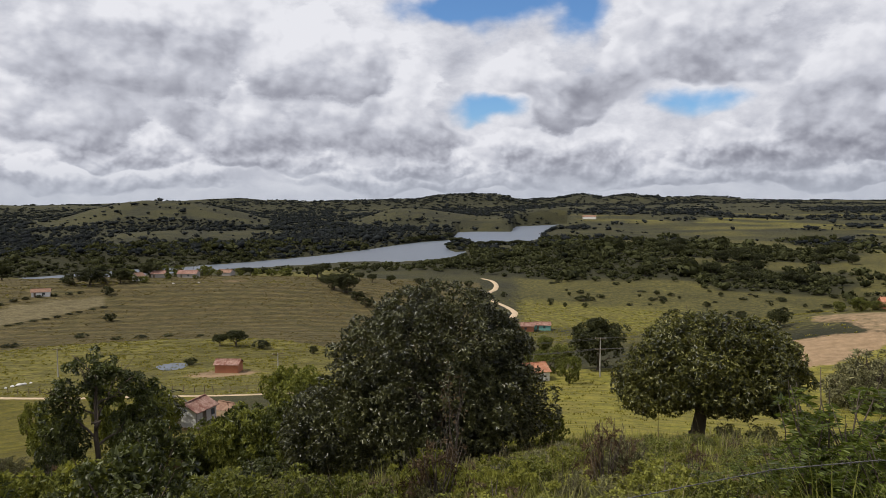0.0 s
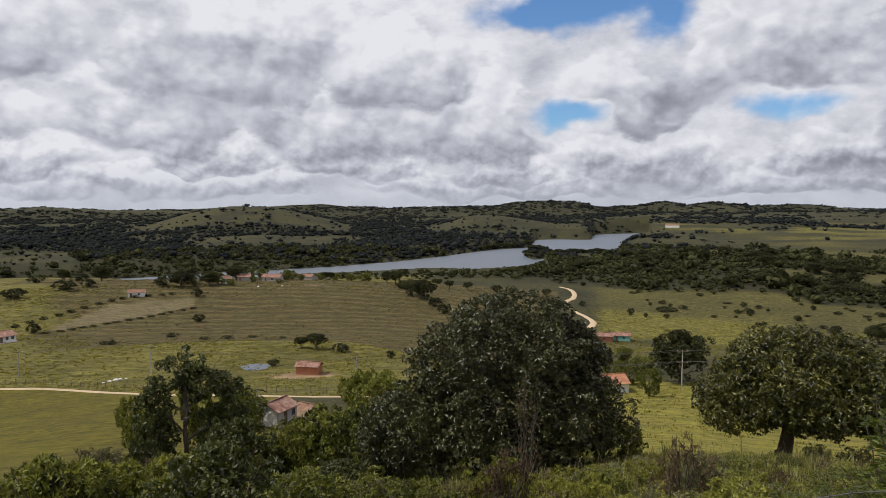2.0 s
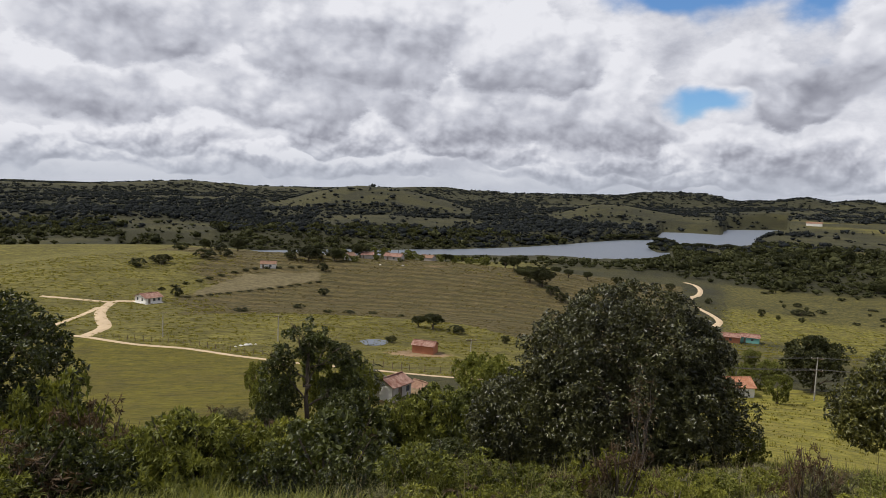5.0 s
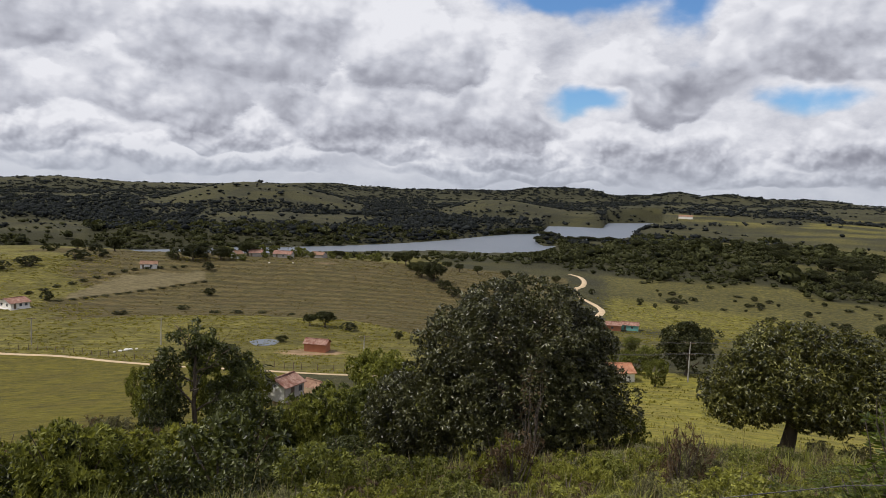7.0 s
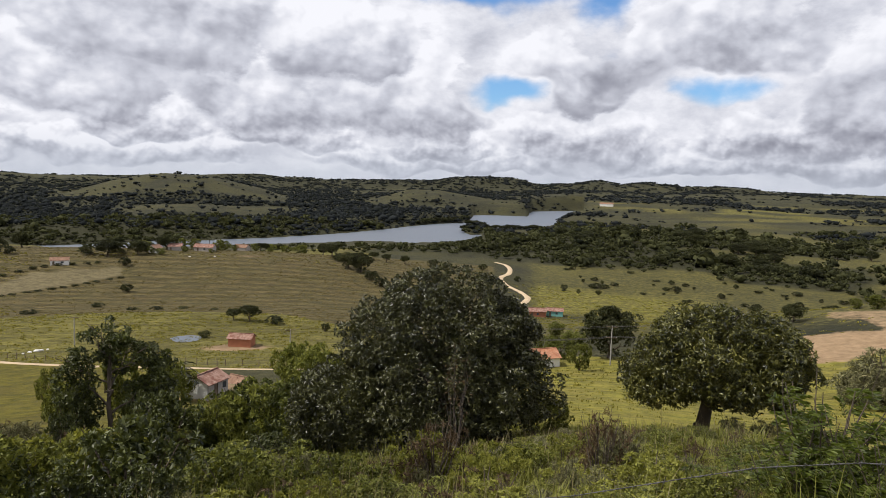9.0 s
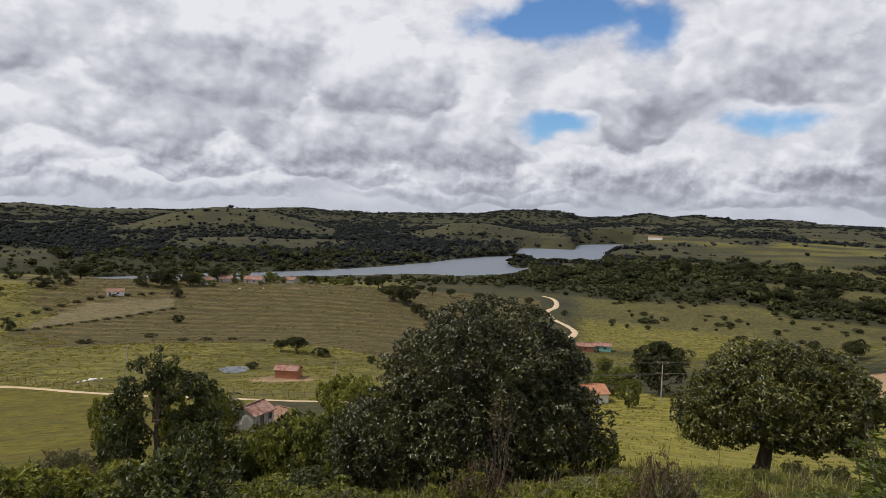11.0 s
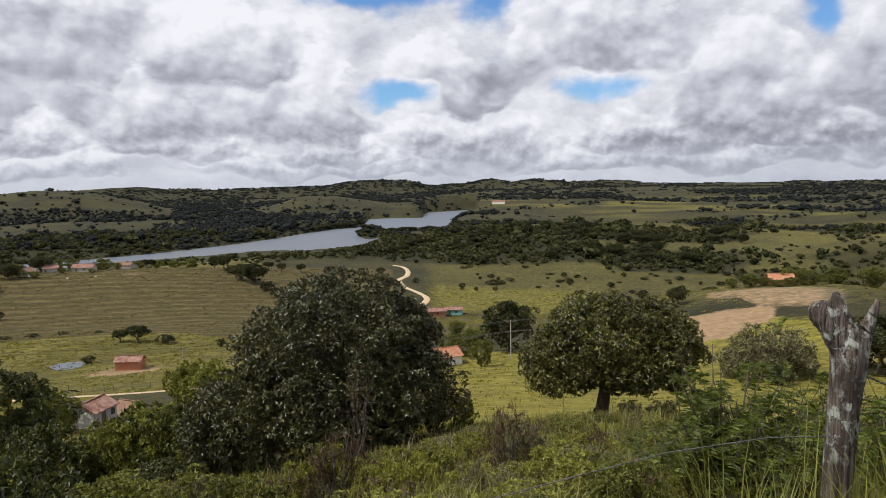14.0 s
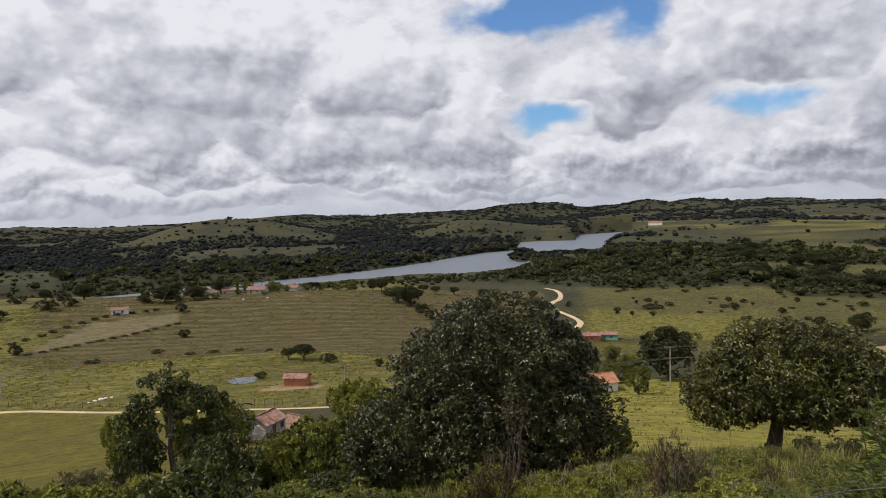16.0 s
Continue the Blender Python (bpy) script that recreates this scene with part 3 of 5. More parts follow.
def limb_set(height, trunk_r, reach, count, first=0.25, lean=(0, 0)):
    """A trunk with forking limbs as one skin."""
    top = np.array([lean[0], lean[1], height])
    line = np.linspace(0, 1, 7)[:, None] * top + np.concatenate([[[0, 0, 0]], rng.normal(0, trunk_r * 0.4, (6, 3)) * [1, 1, 0]])
    pieces = [tube(line, np.linspace(trunk_r * 1.15, trunk_r * 0.35, 7), 10)]
    flare = tube([(0, 0, -0.5), (0, 0, 0.02), (0, 0, trunk_r * 1.5)], [trunk_r * 1.7, trunk_r * 1.45, trunk_r * 1.1], 10)
    pieces.append(flare)
    for i in range(count):
        a = 2.399 * i
        h = first + (0.95 - first) * i / max(1, count - 1)
        s = np.array([np.interp(h, np.linspace(0, 1, 7), line[:, k]) for k in range(3)])
        ln = reach * (1.1 - 0.6 * h) * rng.uniform(0.8, 1.15)
        way_ = np.array([math.cos(a), math.sin(a), rng.uniform(0.35, 0.9)])
        bend = np.array([0, 0, 0.25])
        t = np.linspace(0, 1, 6)[:, None]
        pts = s + way_ * ln * t + bend * ln * t * t + np.concatenate([[[0, 0, 0]], rng.normal(0, ln * 0.03, (5, 3))])
        r0 = trunk_r * (0.62 - 0.35 * h)
        pieces.append(tube(pts, np.linspace(r0, r0 * 0.2, 6), 6))
        for k in range(3):
            q = pts[2 + k]
            w2 = unit(way_ + rng.normal(0, 0.7, 3))
            l2 = ln * rng.uniform(0.25, 0.5)
            t2 = np.linspace(0, 1, 4)[:, None]
            pieces.append(tube(q + w2 * l2 * t2 + np.array([0, 0, 0.2]) * l2 * t2 ** 2, np.linspace(r0 * 0.45, r0 * 0.08, 4), 5))
    return joined(pieces)


# ---- the ground, the lake, the tracks ----
def wooded(x, y):
    """How thickly trees stand, 0 to 1."""
    d = np.hypot(x, y)
    az = np.degrees(np.arctan2(x, y))
    n1, n2 = fbm(x, y, 260, 4, 21), fbm(x, y, 70, 3, 33)
    beyond = d > far_edge(az)
    across = step(18, 14, az) * beyond * step(780, 860, d)
    bare = 0.0
    for ridge, low, full in ((LAKE_SPUR, 0.62, 0.85), (PASTURE_DOME, 0.45, 0.62), (BAY_HILL, 0.5, 0.72), (LEFT_RIDGE, 0.8, 0.95)):
        near_top, top = crest_shape(az, d, ridge)
        bare = np.maximum(bare, step(low, full, near_top + 0.22 * n1 + 0.1 * n2) * step(8, 20, top) * (d < ridge[0] + 80))
    spur, top = crest_shape(az, d, LEFT_SPUR)
    bare = np.maximum(bare, inside_range(spur + 0.25 * n1, 0.3, 0.85, 0.1) * step(-36, -32, az + 6 * n2) * step(4, 12, top) * (d < 1250))
    a = across * np.clip(0.86 + 1.1 * n1 + 0.4 * n2, 0, 1) * (1 - 0.72 * bare)
    mid = step(2, 5, az) * (1 - step(34, 40, az)) * inside_range(d, 500, 1080, 45)
    mid = mid * np.clip(0.60 + 1.5 * n1 + 1.2 * n2, 0, 1) * (1 - 0.9 * step(20, -60, d - 470 - az * 2))
    point = inside_range(az, 6.3, 14.2, 0.4) * inside_range(d, 940, 1300, 40) * (~beyond) * np.clip(0.72 + 0.7 * n2, 0, 1)
    dark = crest_shape(az, d, FOREST_HILL)[0]
    point = np.maximum(point, inside_range(az, 33, 43.5, 1.5) * step(0.25, 0.45, dark) * (d < 2320) * np.clip(0.9 + 0.5 * n1, 0, 1))
    open_ = step(10, 14, az) * inside_range(d, 1080, 1950, 70) * np.clip(0.20 + 1.4 * n1 + 0.9 * n2, 0, 1)
    back = step(4, 8, az) * step(1900, 2050, d) * np.clip(0.62 + 1.2 * n1 + 0.3 * n2, 0, 1)
    right = step(33, 37, az) * inside_range(d, 275, 1000, 30) * np.clip(0.26 + 1.5 * n1 + 0.9 * n2, 0, 1)
    left = step(-31, -36, az) * inside_range(d, 300, 800, 40) * np.clip(0.12 + 0.6 * n2, 0, 1)
    bank = inside_range(az, -40, 4, 2) * inside_range(d, 560, 900, 40) * (~beyond) * np.clip(0.35 + 0.7 * n2, 0, 1)
    w = np.maximum.reduce([a, mid, point, open_, back, right, left, bank])
    return np.where(shore(az, d) > -4, 0, w)


def land_cover(x, y):
    d = np.hypot(x, y)
    az = np.degrees(np.arctan2(x, y))
    wob = fbm(x, y, 60, 3, 50)
    crest = 252 + 2.0 * wob - np.clip(az + 8, 0, 12) * 5
    road = np.interp(az, [-36, -29, -21, -12, -6], [222, 195, 166, 146, 138])
    shaded_meadow = inside_range(az, -60, -13, 1.5) * (d > 48) * (d < road)
    lush = step(9, 12, az) * inside_range(d, 24, 175, 6)
    # sunlit strips of valley meadow and far pasture, painted as lush cover
    lush = np.maximum(lush, 0.56 * step(10, 13, az) * inside_range(d + 30 * wob, 325, 450, 30) * (1 - step(24, 32, az)))
    lush = np.maximum(lush, step(14, 19, az + 4 * wob) * inside_range(d + 60 * wob, 1100, 1700, 90) * step(0.0, 0.35, fbm(x, y, 190, 3, 77)) * 0.55)
    lush = np.maximum(lush, inside_range(az, 24, 60, 2) * inside_range(d, 60, 190, 12))
    pale = (az < 2) * (d >= road) * (d < crest) * 1.0
    # patches of pasture on the right painted lighter where sun breaks through
    sunlit_graze = np.clip(0.42 + 1.9 * fbm(x, y, 190, 4, 44), 0, 1)
    pale = np.maximum(pale, step(13, 18, az + 4 * wob) * inside_range(d + 60 * wob, 1060, 1950, 90) * sunlit_graze * 0.62)
    pale = np.maximum(pale, step(34, 38, az) * inside_range(d, 290, 1060, 40) * np.maximum(sunlit_graze * 0.6, step(40, 45, az) * sunlit_graze))
    pale = np.maximum(pale, 0.5 * step(9, 13, az) * inside_range(d, 420, 1060, 40) + 0.5 * step(9, 13, az) * inside_range(d, 200, 420, 30) * (1 - lush))
    brown = step(-31, -27, az + 5 * wob) * step(10, 8, az) * (d >= crest) * (d < 520)
    pale = np.maximum(pale, 0.75 * step(-25, -29, az + 5 * wob) * (d >= road) * (d < 700))
    pale = np.maximum(pale, 0.7 * step(2, -2, az) * inside_range(d, 430, 700, 25))
    low = np.interp(az, [-29, -19], [322, 374])
    plough = inside_range(az, -28.8, -19.3, 0.3) * inside_range(d, low, np.interp(az, [-29, -25, -19], [330, 378, 392]), 2)
    soil = inside_range(az + 0.8 * wob, 31.6, 38, 0.8) * inside_range(d, np.interp(az, [31, 33, 35, 38], [172, 169, 173, 188]), np.interp(az, [31, 33, 35, 38], [194, 197, 199, 202]), 2.5)
    plough = np.maximum(plough, inside_range(az + wob, 33.2, 42.5, 1.0) * inside_range(d, np.interp(az, [33, 35.5, 37], [222, 219, 203]), np.interp(az, [33, 37, 42], [229, 228, 226]), 2.5) * 0.95)
    soil = np.maximum(soil, 0.56 * inside_range(az + wob, 32.5, 41.5, 1.0) * inside_range(d, np.interp(az, [33, 35.5, 37], [214, 212, 200]), np.interp(az, [33, 37, 42], [230, 229, 226]), 3))
    soil = np.maximum(soil, mound(az, d, -11.3, 187, 1.25, 9, 5))
    soil = np.maximum(soil, mound(az, d, -13.2, 103, 0.75, 6, 8))
    soil = np.maximum(soil, mound(az, d, -10.3, 425, 0.9, 10, 4))
    contour = d + 7 * fbm(x, y, 55, 3, 61) + 0.1 * x
    return dict(contour=contour, shaded_meadow=shaded_meadow, lush=lush, pale=pale, brown=brown, plough=plough, wood=wooded(x, y), soil=soil)


def build_land():
    fine = np.arange(-64, 64.01, 0.22)
    azs = np.concatenate([fine, np.linspace(64, 296, 60)[1:-1]])
    rings = np.concatenate([[0.8], np.exp(np.linspace(math.log(1.6), math.log(4980), 430))])
    a, r = np.meshgrid(np.radians(azs), rings)
    x, y = (r * np.sin(a)).ravel(), (r * np.cos(a)).ravel()
    z = ground(x, y)
    na, nr = len(azs), len(rings)
    i, j = np.meshgrid(np.arange(nr - 1), np.arange(na), indexing="ij")
    k = (j + 1) % na
    faces = np.stack([i * na + j, i * na + k, (i + 1) * na + k, (i + 1) * na + j], -1).reshape(-1, 4)
    faces = faces[:, ::-1]
    middle = len(x)
    verts = np.concatenate([np.stack([x, y, z], 1), [[0, 0, float(ground(0, 0))]]])
    faces = np.concatenate([faces, [[middle, (q + 2) % na, (q + 1) % na, q] for q in range(0, na - 1, 2)]])
    me = mesh_from("ground", verts, faces, LAND, True)
    for name, values in land_cover(verts[:, 0], verts[:, 1]).items():
        at = me.attributes.new(name, "FLOAT", "POINT")
        at.data.foreach_set("value", np.asarray(values, np.float32))
    return tagged(new("ground", me), "rolling farmland of grass, brown pasture and woodland", "ground", kind="structure")


build_land()

ang = np.radians(np.arange(-60, 61, 3.0))
lake_v = np.array([(r * math.sin(a), r * math.cos(a), 0.0) for r in (640, 1200, 1800, 2400) for a in ang])
na = len(ang)
lake_f = np.array([(i * na + j, (i + 1) * na + j, (i + 1) * na + j + 1, i * na + j + 1) for i in range(3) for j in range(na - 1)])
tagged(new("water", mesh_from("water", lake_v, lake_f[:, ::-1], WATER)), "grey rippled lake water between wooded shores", "lake", kind="structure")


def smooth_line(points, spacing):
    """A smooth line through (bearing, distance) points, as x, y."""
    p = np.array([(d * math.sin(radians(a)), d * math.cos(radians(a))) for a, d in points])
    p = np.concatenate([[2 * p[0] - p[1]], p, [2 * p[-1] - p[-2]]])
    out = []
    for i in range(1, len(p) - 2):
        count = max(2, int(np.linalg.norm(p[i + 1] - p[i]) / spacing))
        t = np.linspace(0, 1, count, endpoint=False)[:, None]
        out.append(0.5 * (2 * p[i] + (p[i + 1] - p[i - 1]) * t + (2 * p[i - 1] - 5 * p[i] + 4 * p[i + 1] - p[i + 2]) * t ** 2 + (3 * p[i] - p[i - 1] - 3 * p[i + 1] + p[i + 2]) * t ** 3))
    return np.concatenate(out + [p[-2:-1]])


SAND = plain("pale sandy track", (0.42, 0.32, 0.21), 0.95, 0.25, 1.2, 0.5, 0.2)


def track(name, points, wide, label):
    """A dirt track laid on the land, a little humped, with ragged edges."""
    c = smooth_line(points, 2.0)
    t = unit(np.gradient(c, axis=0))
    nrm = np.stack([-t[:, 1], t[:, 0]], 1)
    rows = []
    for s, lift in ((-0.5, -0.05), (-0.42, 0.10), (0.0, 0.16), (0.42, 0.10), (0.5, -0.05)):
        q = c + nrm * (wide * s + (rng.normal(0, 0.05 * wide, (len(c), 1)) if abs(s) > 0.45 else 0))
        rows.append(np.stack([q[:, 0], q[:, 1], ground(q[:, 0], q[:, 1]) + lift], 1))
    v = np.stack(rows, 1).reshape(-1, 3)
    i, j = np.meshgrid(np.arange(len(c) - 1), np.arange(4), indexing="ij")
    f = np.stack([i * 5 + j, i * 5 + j + 1, (i + 1) * 5 + j + 1, (i + 1) * 5 + j], -1).reshape(-1, 4)
    return tagged(new(name, mesh_from(name, v, f[:, ::-1], SAND, True)), label, "road", kind="structure")


track("road", [(-38.5, 232), (-36.4, 224), (-33, 207), (-29, 195), (-25, 179), (-21, 166), (-16.5, 155), (-12, 145), (-9.5, 141), (-5, 137), (0, 134)], 1.7, "pale dirt road past a pasture fence")
track("road_2", [(-36.4, 224), (-35.0, 236), (-35.2, 256), (-35.2, 285), (-34.4, 308), (-33.2, 309), (-31.8, 309)], 4.0, "sandy drive to a white farmhouse")
track("road_3", [(-40, 240), (-37.6, 258), (-35.4, 296)], 2.5, "sandy branch of a farm track")
track("road_4", [(-34.6, 308), (-37, 320), (-39, 330)], 2.2, "narrow sandy track")
track("road_5", [(9.2, 552), (9.9, 538), (10.3, 510), (10.2, 474), (9.6, 447), (10.0, 420), (11.2, 400), (11.8, 383), (11.5, 363), (11.0, 350), (10.2, 330)], 3.6, "winding pale dirt road down to the valley")

# ---- woods ----
def ico_sphere(level):
    bm = bmesh.new()
    bmesh.ops.create_icosphere(bm, subdivisions=level, radius=1.0)
    v = np.array([q.co[:] for q in bm.verts])
    f = np.array([[q.index for q in face.verts] for face in bm.faces])
    bm.free()
    return v, f


ROUGH_SPHERE = ico_sphere(1)


def clumps(x, y, radius, tall, leaf_count, sphere, leaf=0.55):
    """Many rough tree crowns in one skin: a lumpy core each, with sprays of foliage standing out of it."""
    n = len(x)
    ico_v, ico_f = sphere
    z = ground(x, y)
    centre = np.stack([x, y, z + tall * 0.45], 1)
    size = np.stack([radius, radius, tall * 0.48], 1)
    size = size * rng.uniform(0.75, 1.3, (n, 3)) * [1, 1, 0] + size * [0, 0, 1.1]
    knob = unit(rng.normal(0, 1, (n, 4, 3)) + [0, 0, 0.35])
    reach = np.maximum(np.einsum("vc,nkc->nvk", ico_v, knob), 0) ** 2
    lump = (0.55 + 0.5 * reach.max(2))[..., None] * rng.uniform(0.86, 1.1, (n, len(ico_v), 1))
    core = centre[:, None] + ico_v[None] * size[:, None] * lump
    faces = (ico_f[None] + (np.arange(n) * len(ico_v))[:, None, None]).reshape(-1, 3)
    dirs = unit(rng.normal(0, 1, (n, leaf_count, 3)))
    dirs[..., 2] = np.abs(dirs[..., 2]) * 0.9 - 0.1
    at = (centre[:, None] + dirs * size[:, None] * rng.uniform(0.75, 1.05, (n, leaf_count, 1))).reshape(-1, 3)
    ln = np.repeat(radius, leaf_count)[:, None] * leaf
    k = len(at)
    axis = unit(dirs.reshape(-1, 3) + rng.normal(0, 0.7, (k, 3)))
    side = unit(np.cross(axis, rng.normal(0, 1, (k, 3))))
    ln = ln * rng.uniform(0.6, 1.3, (k, 1))
    q = np.stack([at - axis * ln * 0.4, at + side * ln * 0.42, at + axis * ln * 0.6, at - side * ln * 0.42], 1).reshape(-1, 3)
    i = np.arange(k)[:, None] * 4
    return joined([(core.reshape(-1, 3), faces), (q, np.concatenate([i + [0, 1, 2], i + [0, 2, 3]]))])


def scatter_woods(count, d0, d1, r_near, r_far, leaf_count, sphere, name, label, mat):
    az = rng.uniform(-52, 58, count)
    d = np.exp(rng.uniform(math.log(d0), math.log(d1), count))
    x, y = d * np.sin(np.radians(az)), d * np.cos(np.radians(az))
    keep = rng.uniform(0, 1, count) < 1.2 * wooded(x, y) ** 2.2
    x, y, d = x[keep], y[keep], d[keep]
    r = np.interp(d, [d0, d1], [r_near, r_far]) * rng.lognormal(-0.05, 0.45, len(x))
    tall = np.minimum(r * rng.uniform(0.9, 1.5, len(x)), 10)
    tall = tall * np.interp(d, [1500, 2600], [1.0, 0.5])
    # low scrub where the view goes over it to the water
    bearing, dist = np.degrees(np.arctan2(x, y)), np.hypot(x, y)
    edge = near_edge(bearing)
    room = np.where((dist < edge) & (edge < 8e3), EYE_Z * (1 - dist / edge) - ground(x, y) + 0.5, 99)
    tall = np.minimum(tall, room)
    r = np.where(room < 50, np.minimum(r, tall * 0.9), r)
    keep = tall > 1.6
    x, y, r, tall = x[keep], y[keep], r[keep], tall[keep]
    v, f = clumps(x, y, r, tall, leaf_count, sphere)
    tagged(new(name, mesh_from(name, v, f, mat)), label, "woodland", kind="stuff")
    return len(x)


scatter_woods(30000, 275, 1100, 1.5, 3.3, 26, ROUGH_SPHERE, "woodland", "dark green scrubby woodland on the valley slopes", LEAF_FAR)
scatter_woods(56000, 950, 4700, 2.6, 9.0, 9, ROUGH_SPHERE, "far_woodland", "dark haze-tinted woodland on distant hills beyond the lake", LEAF_HAZED)

# ---- near trees ----
def bumps(centre, radii, n, size, seed_turn=0.0, low=-0.25):
    """Clumps over the skin of one big ellipsoid."""
    out = [(*centre, *[r * 0.9 for r in radii])]
    for i in range(n):
        h = low + (1 - low) * (i + 0.5) / n
        a = 2.399 * i + seed_turn
        rr = math.sqrt(max(0.0, 1 - h * h))
        k = rng.uniform(0.8, 0.98)
        s = size * rng.uniform(0.65, 1.25)
        out.append((centre[0] + radii[0] * rr * k * math.cos(a), centre[1] + radii[1] * rr * k * math.sin(a), centre[2] + radii[2] * h * k, s, s, s * 0.8))
    return out


def mango(at, turn, envelope, clusters, mat, height, trunk_r, reach, limbs, label, first=0.25):
    """A mango tree: short trunk, whorls of long glossy leaves in knots over the crown, darker foliage inside."""
    e = base("mango_tree", at, turn, label, "tree")
    v, f = limb_set(height, trunk_r, reach, limbs, first)
    part("trunk", mesh_from("trunk", v, f, BARK, True), BARK, e)
    v, f = rosettes(envelope, clusters, 17, 7, 0.155, 0.054, (0.26, 0.5))
    part("crown", mesh_from("crown", v, f, mat), mat, e)
    pts, out = lobes_surface(envelope, clusters * 34, (0.5, 0.86))
    v, f = leaves(pts, out, 0.21, 0.075, 0.3)
    part("inner_foliage", mesh_from("inner_foliage", v, f, mat), mat, e)
    return e


big_lobes = [(0.25, 0, 3.85, 3.0, 2.8, 2.7), (0.25, -0.3, 2.4, 3.6, 3.0, 2.1), (-3.2, -0.5, 1.7, 1.7, 1.8, 1.5), (-4.3, -0.8, 1.0, 1.1, 1.3, 0.9), (3.0, -0.1, 2.2, 1.5, 1.7, 1.5), (-2.1, 0.2, 3.9, 1.6, 1.6, 1.5), (2.2, 0.2, 4.1, 1.4, 1.6, 1.3), (0.9, -1.6, 2.6, 1.6, 1.3, 1.8), (-0.6, -1.2, 4.6, 1.5, 1.4, 1.3)]
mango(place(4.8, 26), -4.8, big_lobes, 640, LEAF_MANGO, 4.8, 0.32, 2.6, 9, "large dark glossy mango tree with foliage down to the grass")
right_lobes = [(0.6, 0, 2.95, 2.6, 2.5, 1.6), (-1.3, -0.3, 2.15, 1.4, 1.4, 1.05), (2.4, -0.1, 2.4, 1.15, 1.4, 0.9), (0.9, -0.8, 2.3, 1.5, 1.2, 0.8), (-0.5, 0.2, 3.2, 1.3, 1.3, 1.0), (2.0, 0.1, 3.3, 1.2, 1.3, 0.9)]
mango(place(25.6, 27), -25.6, right_lobes, 420, LEAF_MANGO_SUNLIT, 3.6, 0.24, 2.2, 9, "round mango tree with a short bare trunk on the grassy slope", 0.3)

airy = [(-0.6, 0.5, 5.9, 0.8, 0.8, 0.6), (1.0, -0.4, 6.4, 0.8, 0.7, 0.6), (-2.9, 0.1, 4.6, 0.8, 0.7, 0.5), (3.2, 0.2, 5.0, 0.8, 0.7, 0.6), (0.4, 0.2, 4.6, 0.7, 0.7, 0.5), (-1.2, -0.3, 4.4, 0.7, 0.7, 0.5), (1.2, 0.3, 3.2, 0.8, 0.7, 0.6), (3.4, 0, 3.0, 0.9, 0.8, 0.7), (-0.3, 0, 6.6, 1.5, 1.3, 1.0), (-1.9, 0.3, 5.4, 0.9, 0.9, 0.7), (1.6, 0.2, 5.6, 1.2, 1.0, 0.9), (2.4, -0.3, 4.2, 1.1, 1.0, 0.9), (-2.3, -0.2, 3.6, 0.9, 0.9, 0.8), (-1.6, 0.4, 2.0, 1.1, 1.0, 1.0), (-2.0, 0, 0.9, 1.2, 1.0, 0.9), (1.9, 0.1, 2.2, 1.2, 1.0, 1.0), (0.6, 0.3, 7.4, 0.8, 0.8, 0.5), (2.8, 0.2, 1.1, 1.2, 1.0, 1.0)]


def leafy(name, at, turn, lobes, clusters, leaf, mat, height, trunk_r, reach, limbs, label, size=(0.3, 0.6)):
    """A broad-leaved tree with an open crown of leaf knots at the ends of its limbs."""
    e = base(name, at, turn, label, "tree")
    v, f = limb_set(height, trunk_r, reach, limbs)
    part("trunk", mesh_from("trunk", v, f, BARK, True), BARK, e)
    v, f = rosettes(lobes, clusters, 14, 6, leaf, leaf * 0.42, size, 0.15, (0.3, 1.0))
    part("crown", mesh_from("crown", v, f, mat), mat, e)


leafy("airy_tree", place(-20.2, 51), 20, airy, 190, 0.25, LEAF_AIRY, 6.8, 0.17, 3.4, 10, "slender open tree with forking pale limbs above scrub")
edge_lobes = bumps((0, 0, 5.0), (3.6, 3.4, 3.6), 22, 1.0) + bumps((2.0, -0.5, 2.0), (2.2, 2, 1.8), 8, 0.7)
leafy("leafy_tree", place(-42.2, 40), 42, edge_lobes, 330, 0.24, LEAF_AIRY, 6.5, 0.25, 3.0, 8, "dense leafy tree at the edge of the thicket", (0.4, 0.7))

# ---- kinds of trees that repeat in the middle distance ----
def dome(radius, high, count, lump):
    """Lobes of an uneven crown: a body and knobs of several sizes set over it at random."""
    out = [(0, 0, high * 0.54, radius * 0.72, radius * 0.72, high * 0.40)]
    for i in range(count):
        way_ = unit(rng.normal(0, 1, 3) * [1, 1, 0.75] + [0, 0, 0.25])
        s = radius * lump * rng.uniform(0.6, 1.25)
        out.append((way_[0] * radius * 0.68, way_[1] * radius * 0.68, high * 0.54 + way_[2] * high * 0.36, s, s * rng.uniform(0.8, 1.2), s * 0.8))
    return out


